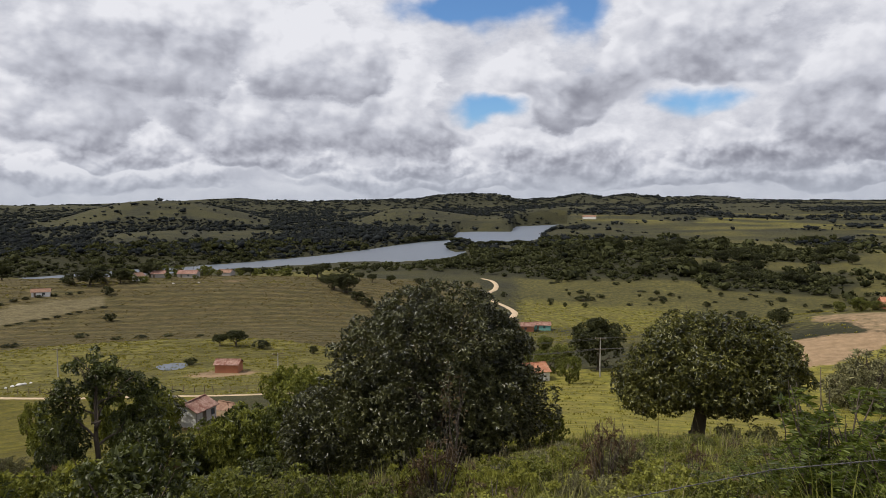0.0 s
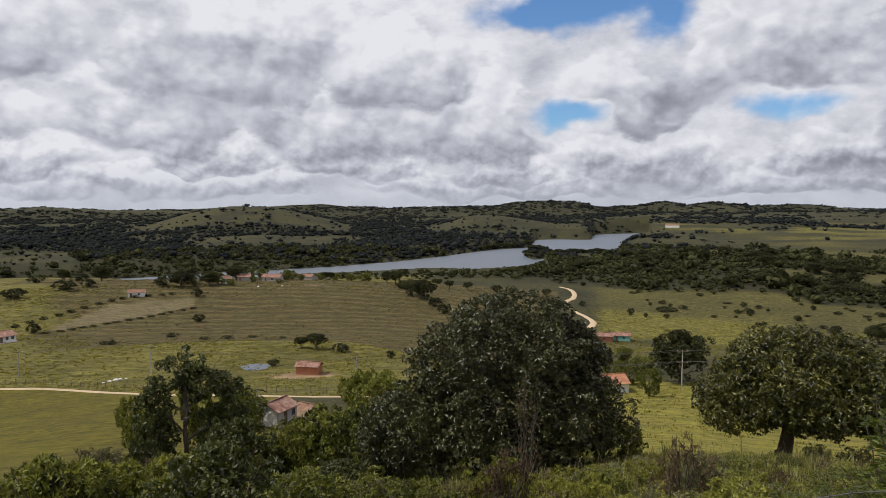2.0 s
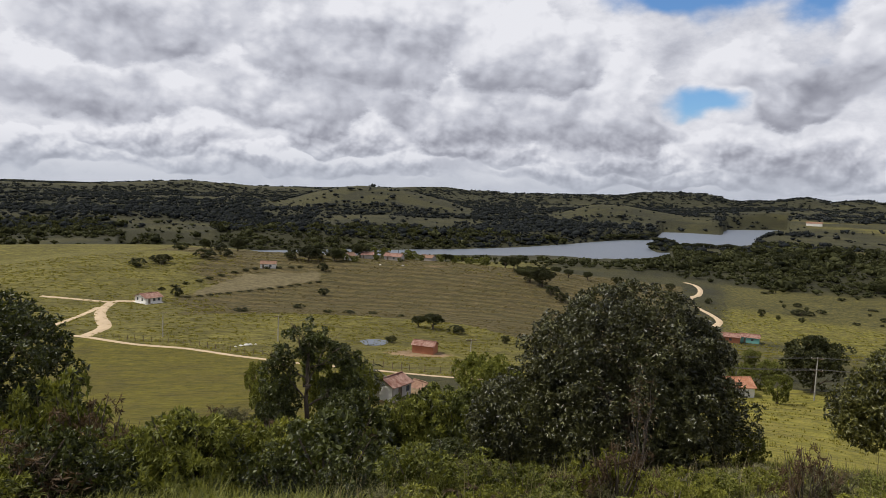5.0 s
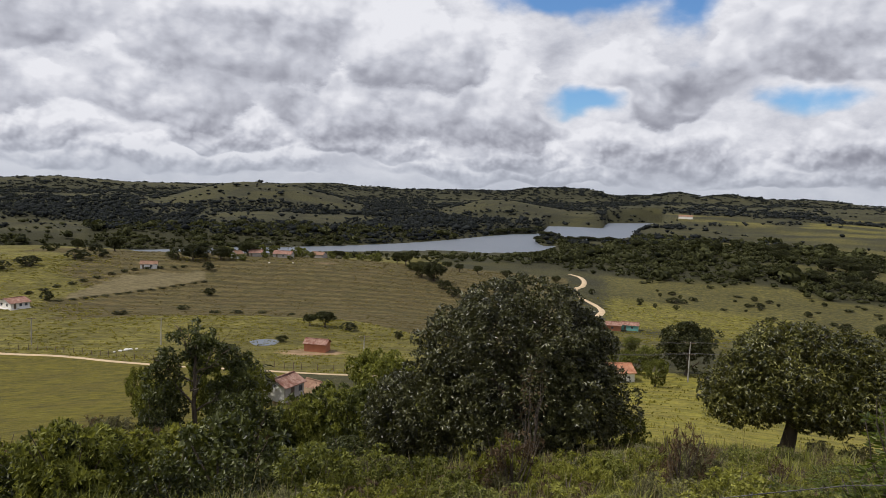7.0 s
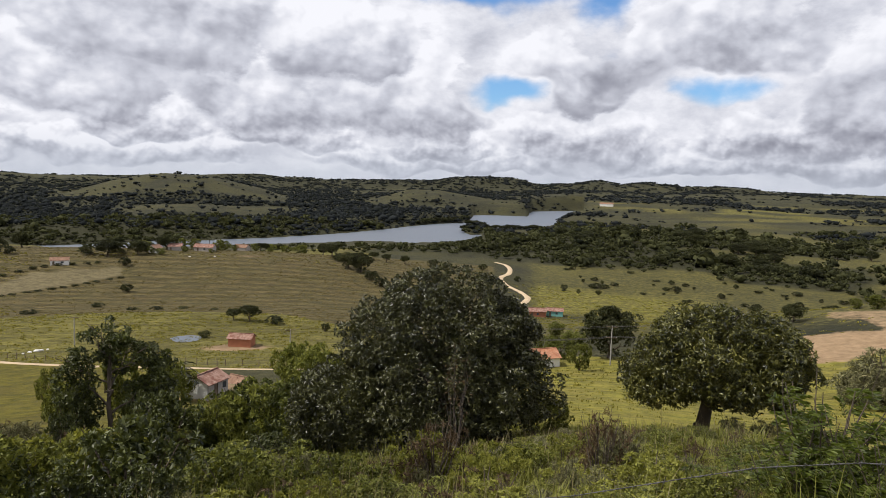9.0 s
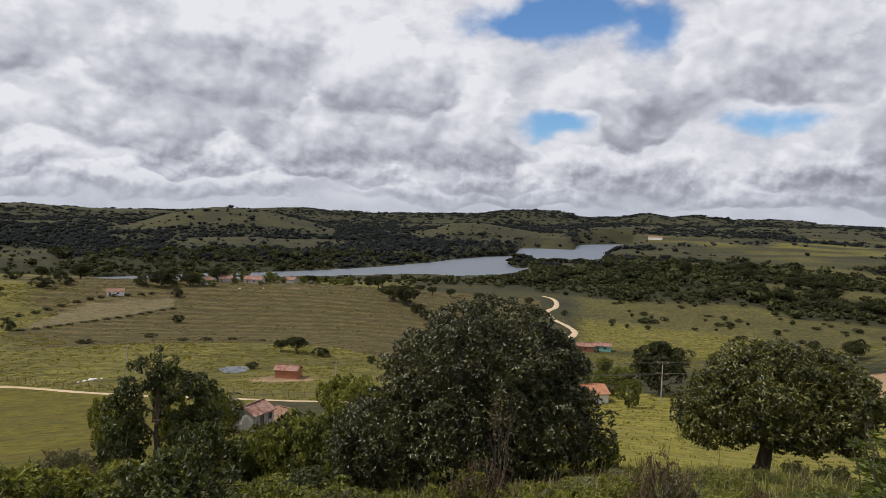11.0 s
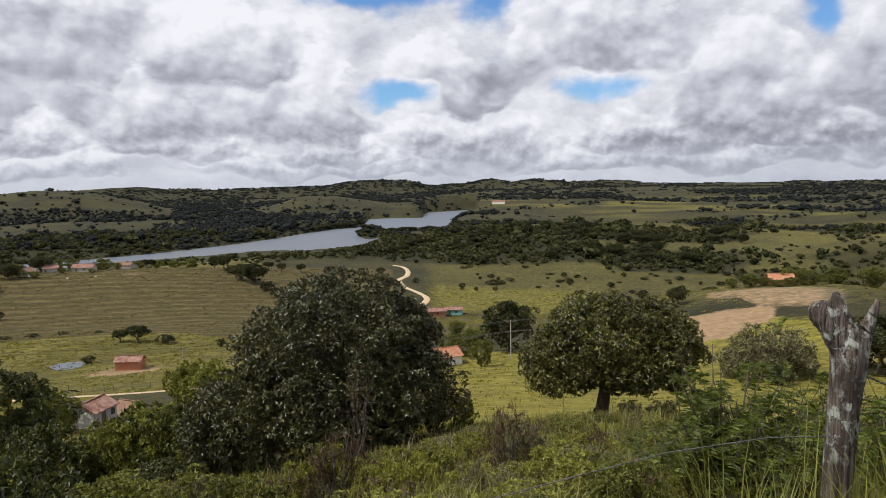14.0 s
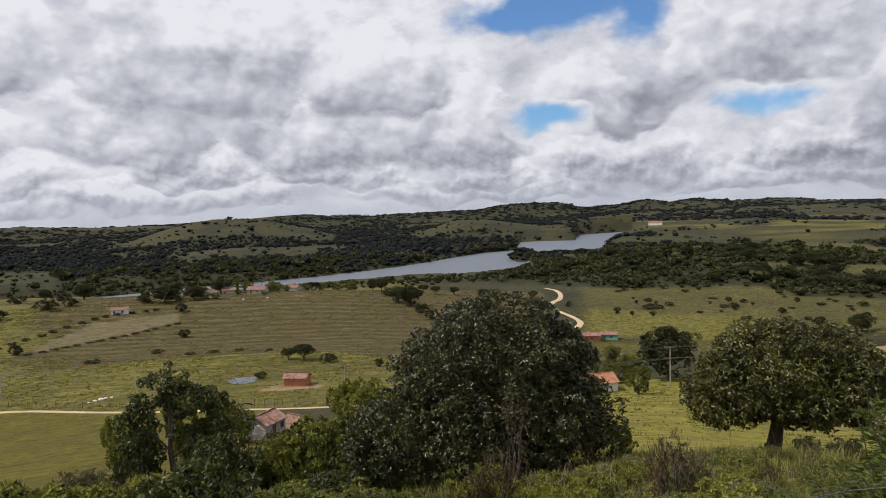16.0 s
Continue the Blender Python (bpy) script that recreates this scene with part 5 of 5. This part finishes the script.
WIRE = plain("dull wire", (0.11, 0.105, 0.10), 0.6, 0.2, 4.0, 0.2, 0.5, 0.6)
STONE = plain("pale stone", (0.55, 0.53, 0.50), 0.9, 0.2, 2.0, 0.5, 0.2)


def tile_material(name, color, pale):
    """Clay roof tiles: rows down the slope, patched and faded."""
    m, n, p = material(name, 0.9, 0.0, 0.2)
    pos = n.add("ShaderNodeTexCoord").outputs["Object"]
    row = n.add("ShaderNodeTexWave")
    row.bands_direction = "X"
    row.inputs["Scale"].default_value = 1.6
    row.inputs["Distortion"].default_value = 0.6
    n.put(row.inputs["Vector"], pos)
    patch, grain = n.noise(pos, 1.3, 4.0, 0.6), n.noise(pos, 7.0, 3.0)
    col = n.mix(n.range(patch, 0.38, 0.66), color, pale)
    col = n.mix(n.math("MULTIPLY", n.range(grain, 0.4, 0.7), 0.45), col, tuple(c * 0.45 for c in color))
    n.put(p.inputs["Base Color"], col)
    bump(n, p, n.math("ADD", row.outputs["Fac"], n.math("MULTIPLY", grain, 0.5)), 0.7, 0.08)
    return m


TILE_RED = tile_material("red clay tiles", (0.19, 0.085, 0.062), (0.38, 0.25, 0.20))
TILE_ORANGE = tile_material("orange clay tiles", (0.40, 0.165, 0.09), (0.50, 0.27, 0.17))
TILE_BROWN = tile_material("brown clay tiles", (0.20, 0.11, 0.075), (0.30, 0.19, 0.13))


def wall_panel(length, high, thick, holes, gable=0.0, foot=0.8):
    """A wall along x from 0 to length, its outer face at y = 0, with openings (x0, x1, z0, z1) cut through and an optional gable."""
    bm = bmesh.new()
    cuts = sorted({0.0, length, *[c for h in holes for c in h[:2]]})
    for a, b in zip(cuts, cuts[1:]):
        here = sorted(h for h in holes if h[0] <= a + 1e-6 and h[1] >= b - 1e-6)
        z = -foot
        for h in here:
            box(bm, a, b, 0, thick, z, h[2])
            z = h[3]
        box(bm, a, b, 0, thick, z, high)
    if gable:
        v = [bm.verts.new(q) for q in ((0, 0, high), (length, 0, high), (length / 2, 0, high + gable), (0, thick, high), (length, thick, high), (length / 2, thick, high + gable))]
        for q in ((0, 1, 2), (5, 4, 3), (0, 2, 5, 3), (1, 4, 5, 2), (0, 3, 4, 1)):
            bm.faces.new([v[i] for i in q])
    return bm


def roof_slab(length, run, rise, over, thick, side):
    """One slope of a gabled roof, its ridge along x, with a ragged eave of tile ends."""
    bm = bmesh.new()
    k = (run + over) / run
    y, z = side * run * k, rise - rise * k
    steps = max(4, int(length / 0.5))
    xs = [-length / 2 - over + (length + 2 * over) * i / steps for i in range(steps + 1)]
    rows = []
    for i, x in enumerate(xs):
        sag = -0.05 * math.sin(math.pi * i / steps) + 0.03 * math.sin(i * 2.1)
        jag = 0.06 * math.sin(i * 3.7)
        rows.append([bm.verts.new((x, 0, rise + sag)), bm.verts.new((x, y * 0.5, rise / 2 + z / 2 + sag * 1.3)), bm.verts.new((x, y + side * jag, z)), bm.verts.new((x, y + side * jag, z - thick)), bm.verts.new((x, y * 0.5, rise / 2 + z / 2 - thick)), bm.verts.new((x, 0, rise - thick))])
    for p0, p1 in zip(rows, rows[1:]):
        for j in range(6):
            bm.faces.new((p0[j], p0[(j + 1) % 6], p1[(j + 1) % 6], p1[j]))
    bm.faces.new(rows[0])
    bm.faces.new(rows[-1][::-1])
    bmesh.ops.recalc_face_normals(bm, faces=bm.faces)
    return bm


def house(name, at, turn, long, deep, high, rise, wall_mat, roof_mat, front, side, label, over=0.35, gable_mat=None):
    """A small gabled house; its front faces -y. Openings: (x0, x1, z0, z1, 'door' or 'window')."""
    e = base(name, at, turn, label, "house")
    t = 0.18
    frames = ((long, Matrix.Translation((-long / 2, -deep / 2, 0)), front, 0.0), (long, Matrix.Translation((long / 2, deep / 2, 0)) @ pose(0, 0, 0, 0, 0, 180), (), 0.0),
              (deep - 2 * t, Matrix.Translation((-long / 2, deep / 2 - t, 0)) @ pose(0, 0, 0, 0, 0, -90), side, rise), (deep - 2 * t, Matrix.Translation((long / 2, -deep / 2 + t, 0)) @ pose(0, 0, 0, 0, 0, 90), side, rise))
    for k, (length, m, holes, peak) in enumerate(frames):
        wall = part("wall", wall_panel(length, high, t, [h[:4] for h in holes], peak), gable_mat if gable_mat and k == 2 else wall_mat, e)
        wall.matrix_local = m
        for x0, x1, z0, z1, kind in holes:
            bm = bmesh.new()
            box(bm, x0 + 0.05, x1 - 0.05, 0.07, 0.11, z0 + (0.02 if kind == "door" else 0.05), z1 - 0.05)
            if kind == "window":
                box(bm, (x0 + x1) / 2 - 0.03, (x0 + x1) / 2 + 0.03, 0.05, 0.07, z0 + 0.05, z1 - 0.05)
            leaf = part(kind, bm, SHUTTER if kind == "window" else WOOD, e, "dark wooden shutter" if kind == "window" else "plain wooden door")
            leaf.matrix_local = m
            bm = bmesh.new()
            for b in ((x0, x0 + 0.05, z0, z1), (x1 - 0.05, x1, z0, z1), (x0 + 0.05, x1 - 0.05, z1 - 0.05, z1)):
                box(bm, b[0], b[1], -0.02, 0.12, b[2], b[3])
            part("frame", bm, WOOD, leaf)
    for s in (-1, 1):
        slope = part("roof", roof_slab(long, deep / 2, rise, over, 0.09, s), roof_mat, e)
        slope.location = (0, 0, high + 0.03)
    bm = bmesh.new()
    box(bm, -long / 2 - over, long / 2 + over, -0.13, 0.13, rise - 0.02, rise + 0.09, 0.04)
    ridge = part("ridge", bm, roof_mat, e)
    ridge.location = (0, 0, high + 0.02)
    return e


D, WN = "door", "window"
house("brick_hut", place(-10.8, 190), -10, 6.0, 3.6, 2.3, 0.95, BRICK, TILE_RED, (), (), "small orange brick hut with a faded tiled roof on bare ground", gable_mat=GREYWALL)
house("tiled_house", place(-13.4, 101), 66, 4.2, 3.8, 2.3, 0.9, GREYWALL, TILE_RED, ((1.2, 2.0, 0.0, 2.0, D), (3.0, 3.8, 0.9, 1.8, WN)), (), "run-down small house with a sagging red tiled roof", gable_mat=WHITEWASH)
house("tiled_shed", place(-10.9, 111), -35, 3.4, 3.0, 0.8, 0.9, GREYWALL, TILE_BROWN, (), (), "low shed with a brown tiled roof half hidden by scrub")
house("orange_roofed_house", place(12.9, 156), 14, 7.6, 5.0, 2.2, 1.4, WHITEWASH, TILE_ORANGE, ((1.0, 1.9, 0, 2.05, D), (3.0, 4.0, 0.9, 1.9, WN)), ((1.5, 2.5, 0.9, 1.9, WN),), "house with a bright orange tiled roof among trees")
house("brick_house", place(12.6, 322), -8, 7.6, 5.0, 2.6, 1.2, BRICK, TILE_RED, ((1.0, 1.9, 0, 2.0, D), (3.4, 4.4, 0.9, 1.9, WN)), (), "low brick house with a red roof in the valley")
house("teal_house", place(14.0, 326), -16, 7.2, 4.6, 2.5, 1.1, TEAL, TILE_RED, ((1.2, 2.0, 0, 2.0, D), (4.0, 5.0, 0.9, 1.9, WN)), (), "small teal painted house with a red roof in the valley")
white = house("white_farmhouse", place(-32.0, 306), 62, 6.8, 8.2, 2.5, 1.3, WHITEWASH, TILE_RED, ((1.0, 1.9, 0, 2.1, D), (3.0, 4.0, 0.9, 2.0, WN), (5.0, 6.0, 0.9, 2.0, WN)), ((1.4, 2.5, 0.9, 2.0, WN), (4.8, 5.9, 0.9, 2.0, WN)), "white farmhouse with a red tiled roof beside a sandy drive", 0.6)
bm = bmesh.new()
box(bm, -4.2, 4.2, -5.1, 4.9, -0.7, 0.12, 0.05)
part("plinth", bm, STONE, white, "pale raised plinth")
house("white_house", place(-23.3, 395), 18, 8.0, 5.0, 2.5, 1.3, WHITEWASH, TILE_BROWN, ((1.0, 1.9, 0, 2, D), (4.6, 5.8, 0.9, 1.9, WN)), ((1.2, 2.4, 0.9, 1.9, WN),), "white house beside a ploughed field")
house("village_house", place(-17.0, 432), 60, 5.0, 5.0, 2.8, 1.7, WHITEWASH, TILE_BROWN, (), ((1.4, 2.4, 0.9, 1.9, WN),), "small white gabled village house")
house("village_house", place(-15.6, 448), 6, 7.5, 5.0, 2.6, 1.5, GREYWALL, TILE_RED, ((1.0, 2.0, 0, 2, D),), (), "village house with a dull red roof")
house("village_house", place(-13.5, 448), -10, 11.5, 5.5, 2.6, 1.7, GREYWALL, TILE_RED, ((2.0, 3.0, 0, 2, D), (6.0, 7.2, 0.9, 1.9, WN)), (), "long village house with a pinkish red roof")
house("village_house", place(-10.8, 466), -20, 9.0, 5.5, 2.4, 1.5, GREYWALL, TILE_BROWN, ((2.0, 3.0, 0, 2, D),), (), "long low village house with a brown roof")
house("hillside_house", place(38.4, 244), -25, 7.0, 6.0, 1.5, 1.5, BRICK, TILE_ORANGE, ((1.2, 2.1, 0, 1.4, D),), (), "hillside house with an orange tiled roof above a bare field")
house("far_house", place(17.6, 1560), -17, 28, 10, 5, 3, WHITEWASH, TILE_BROWN, (), (), "distant long white building among pastures")
house("far_house", place(47.0, 1150), -40, 16, 8, 3.5, 2, WHITEWASH, TILE_BROWN, (), (), "distant white building on a pasture hill")

# pond beside the hut
pond_at = place(-14.9, 203, 0.06)
a = np.linspace(0, 2 * np.pi, 28, endpoint=False)
ring = np.stack([3.9 * np.cos(a) * (1 + 0.12 * np.sin(3 * a)), 4.6 * np.sin(a) * (1 + 0.1 * np.cos(2 * a)), np.zeros(28)], 1)
me = bpy.data.meshes.new("pond")
me.from_pydata([tuple(q) for q in ring], [], [tuple(range(28))])
me.materials.append(WATER)
pond = tagged(new("pond", me), "small grey pond in the pasture beside the hut", "pond", kind="structure")
pond.matrix_world = pose(*pond_at, 0, 0, 15)

# ---- poles, wires, fences ----
def pole(at, high, label, turn=0.0, arms=2):
    e = base("utility_pole", at, turn, label, "utility pole", "poles along the power line")
    v, f = tube([(0, 0, -0.6), (0, 0, high * 0.5), (0.05, 0, high)], [0.15, 0.125, 0.09], 8)
    part("pole", mesh_from("pole", v, f, CONCRETE, True), CONCRETE, e)
    for k in range(arms):
        z = high - 0.25 - k * 2.4
        bm = bmesh.new()
        box(bm, -1.15, 1.15, -0.2, -0.09, z - 0.07, z + 0.07, 0.015)
        arm = part("crossarm", bm, WOOD, e)
        for x in (-1.05, 0.0, 1.05):
            v, f = tube([(x, -0.145, z + 0.06), (x, -0.145, z + 0.12), (x, -0.145, z + 0.2)], [0.05, 0.065, 0.03], 6)
            part("insulator", mesh_from("insulator", v, f, STONE, True), STONE, arm)
    return e


def span(a, b, sag, name="power_cable", label="thin sagging power cable between poles", r=0.016):
    t = np.linspace(0, 1, 17)[:, None]
    line = np.array(a) * (1 - t) + np.array(b) * t - np.array([0, 0, 1.0]) * sag * 4 * t * (1 - t)
    v, f = tube(line, r, 4)
    return tagged(new(name, mesh_from(name, v, f, WIRE, True)), label, "cable", "cables of the power line")


p_left, p_mid, p_right = place(6.0, 150), place(18.5, 160), place(29.0, 178)
for at in (p_left, p_mid, p_right):
    pole(at, 8.8, "grey power pole with two crossarms in the meadow", -18)
for a, b in ((p_left, p_mid), (p_mid, p_right)):
    for dz, off in ((8.75, -1.05), (8.75, 1.05), (6.35, -1.05), (6.35, 0.0), (6.35, 1.05)):
        o = Vector((off * math.cos(radians(18)), -off * math.sin(radians(18)), dz))
        span(a + o, b + o, 0.9, r=0.028)
road_poles = [place(-31.0, 214), place(-22.5, 203), place(-7.1, 153)]
for at in road_poles:
    pole(at, 7.3, "thin wooden power pole behind the pasture fence", 20, 1)
for a, b in zip(road_poles, road_poles[1:]):
    span(a + Vector((0, 0, 7.2)), b + Vector((0, 0, 7.2)), 0.9, r=0.012)

fence = base("pasture_fence", place(-20, 170), 0, "post and wire fence along the dirt road", "fence")
line = smooth_line([(-34, 216), (-29, 201), (-25, 186), (-21, 173), (-16.5, 162), (-12, 152), (-9.5, 148), (-4, 143)], 2.6)
v, f = tube([(0, 0, -0.3), (0.01, 0, 0.6), (0.0, 0.02, 1.35)], [0.085, 0.075, 0.06], 6)
post_mesh = mesh_from("post", v, f, WOOD, True)
tops = []
for i, (x, y) in enumerate(line):
    q = part("post", post_mesh, WOOD, fence)
    q.matrix_parent_inverse = fence.matrix_world.inverted()
    q.matrix_basis = pose(x, y, float(ground(x, y)), rng.normal(0, 3), rng.normal(0, 3), rng.uniform(0, 90)) @ Matrix.Diagonal((1.2, 1.2, rng.uniform(0.9, 1.15), 1))
    tops.append((x, y, float(ground(x, y))))
for h in (0.5, 0.85, 1.2):
    v, f = tube(np.array(tops) + [0, 0, h], 0.008, 3)
    q = part("wire", mesh_from("wire", v, f, WIRE), WIRE, fence)
    q.matrix_parent_inverse = fence.matrix_world.inverted()

rock_bm = bmesh.new()
bmesh.ops.create_icosphere(rock_bm, subdivisions=2, radius=0.5)
for vert in rock_bm.verts:
    vert.co *= 1 + 0.25 * noise.noise(vert.co * 2.3)
    vert.co.z *= 0.6
rock_mesh = bpy.data.meshes.new("pale_stone")
rock_bm.to_mesh(rock_mesh)
rock_mesh.materials.append(STONE)
for az, d, s in ((-25.3, 197, 1.1), (-24.9, 198, 1.5), (-24.6, 198.5, 1.2), (-25.7, 196, 0.8), (-24.2, 199, 0.7), (-14.6, 418, 1.4), (-12.8, 420, 1.2), (-10.2, 191, 0.5), (-12.0, 104, 0.5), (-14.6, 99, 0.6), (-15.2, 104, 0.5)):
    rock = tagged(new("pale_stone", rock_mesh), "pale boulder lying in the pasture", "stone", "stones in the pasture")
    rock.matrix_world = pose(*place(az, d, 0.1), 0, 0, rng.uniform(0, 360)) @ Matrix.Diagonal((s, s, s, 1))

# ---- the old post and the wire in front ----
m, n, p = material("weathered post wood", 0.95, 0.0, 0.15)
pos = n.add("ShaderNodeTexCoord").outputs["Object"]
grain = n.noise(n.vec("MULTIPLY", pos, (28.0, 28.0, 2.2)), 1.0, 6.0, 0.62, 0.6)
col = n.ramp(grain, (0.36, (0.014, 0.011, 0.010)), (0.48, (0.085, 0.066, 0.056)), (0.60, (0.21, 0.175, 0.155)), (0.72, (0.36, 0.33, 0.29)))
rot = n.noise(pos, 3.2, 4.0, 0.6)
col = n.mix(n.range(rot, 0.47, 0.60, 0.0, 0.85), col, (0.05, 0.038, 0.032))
lichen = n.math("MULTIPLY", n.range(n.noise(pos, 15.0, 5.0, 0.7), 0.49, 0.58), n.range(n.noise(pos, 2.6, 2.0), 0.44, 0.54))
col = n.mix(lichen, col, (0.36, 0.37, 0.335))
n.put(p.inputs["Base Color"], col)
bump(n, p, n.math("ADD", grain, n.math("MULTIPLY", lichen, 0.5)), 1.0, 0.03)
POSTWOOD = m


def gnarled(line, radii, sides=28, groove=0.28, seed=0.0):
    """A split, furrowed log along a line."""
    rows = 40
    s = np.linspace(0, 1, rows)
    k = np.linspace(0, 1, len(line))
    pts = np.stack([np.interp(s, k, np.array(line)[:, c]) for c in range(3)], 1)
    rad = np.interp(s, k, radii)
    v, f = tube(pts, rad, sides)
    a = np.tile(np.linspace(0, 2 * np.pi, sides, endpoint=False), rows)
    h = np.repeat(s, sides) * 1.4
    ridge = value_noise(a * 2.2 + seed, h * 1.6, 3) * 0.55 + value_noise(a * 5 + seed, h * 3.5, 4) * 0.35 + value_noise(a * 9, h * 14, 6) * 0.18
    c = np.repeat(pts, sides, axis=0)
    v = c + (v - c) * (1 + groove * ridge)[:, None]
    ends = [np.arange(sides)[::-1], np.arange((rows - 1) * sides, rows * sides)]
    cap = [np.array([[e[0], e[i], e[i + 1], e[i + 1]] for i in range(1, sides - 1)]) for e in ends]
    return v, f, cap


STAND = Vector((0.18, 0.43, EYE_Z - 0.07))  # where the eye is when it looks at the post


def along(az, el, d):
    return STAND + Vector((d * math.sin(radians(az)), d * math.cos(radians(az)), d * math.tan(radians(el))))


foot, head = along(43.2, -22.5, 5.0), along(43.2, -8.4, 5.0)
foot.z = float(ground(foot.x, foot.y))
post = base("fence_post", foot, -43, "old grey weathered forked post with pale lichen", "fence post")
post.scale = (0.72, 0.72, (head.z - foot.z) / 1.52)
pieces = []
for line, radii, seed in (([(-0.07, 0, -0.3), (-0.06, 0, 0.4), (-0.02, 0, 0.9), (0.01, 0, 1.2), (-0.03, 0.01, 1.37)], [0.115, 0.115, 0.118, 0.135, 0.10], 0.0),
                          ([(-0.02, 0, 1.12), (-0.05, 0, 1.32), (-0.09, 0, 1.44), (-0.11, 0, 1.50), (-0.12, 0, 1.54)], [0.10, 0.10, 0.08, 0.055, 0.02], 2.0),
                          ([(-0.05, -0.02, 1.27), (-0.14, -0.03, 1.37), (-0.21, -0.03, 1.42), (-0.27, -0.02, 1.43), (-0.31, -0.02, 1.42)], [0.085, 0.09, 0.08, 0.065, 0.03], 5.0),
                          ([(0.05, 0, 1.08), (0.085, 0, 1.24), (0.125, 0.01, 1.35), (0.17, 0.02, 1.43), (0.205, 0.02, 1.51)], [0.085, 0.072, 0.055, 0.042, 0.018], 7.0)):
    v, f, cap = gnarled(line, radii, seed=seed)
    bm = bmesh.new()
    vs = [bm.verts.new(q) for q in v]
    for q in f:
        bm.faces.new([vs[i] for i in q])
    for c in cap:
        for q in c:
            bm.faces.new([vs[i] for i in q[:3]])
    me = bpy.data.meshes.new("limb")
    bm.to_mesh(me)
    bm.free()
    me.materials.append(POSTWOOD)
    me.polygons.foreach_set("use_smooth", np.ones(len(me.polygons), bool))
    q = part("trunk" if seed == 0 else "fork", me, POSTWOOD, post)


def barbed(points, name, label):
    """Two twisted strands with barbs."""
    pts = np.array([tuple(q) for q in points])
    t = np.linspace(0, 1, 90)
    k = np.linspace(0, 1, len(pts))
    c = np.stack([np.interp(t, k, pts[:, i]) for i in range(3)], 1)
    pieces = []
    for s in (0, np.pi):
        off = np.stack([np.zeros(90), np.cos(t * 240 + s), np.sin(t * 240 + s)], 1) * 0.003
        pieces.append(tube(c + off, 0.0032, 4))
    for i in range(3, 88, 4):
        for w_ in ((0.4, 0.3, 0.9), (-0.5, 0.6, -0.6)):
            w_ = np.array(w_) * 0.018
            pieces.append(tube([c[i] - w_, c[i], c[i] + w_], 0.002, 3))
    v, f = joined(pieces)
    return tagged(new(name, mesh_from(name, v, f, WIRE, True)), label, "wire", "strands of the roadside fence")


barbed([along(42.6, -18.0, 5.1), along(38.2, -18.7, 4.95), along(31.1, -20.5, 4.75), along(25.4, -22.3, 4.6), along(16.1, -24.8, 4.5), along(0, -26.5, 4.5), along(-20, -25.5, 4.7)], "barbed_wire", "sagging strand of barbed wire before the grass")
barbed([along(44.3, -13.7, 5.2), along(46.2, -14.4, 5.3), along(48.5, -15.3, 5.4), along(56, -15.5, 5.8)], "barbed_wire", "strand of barbed wire nailed to the old post")
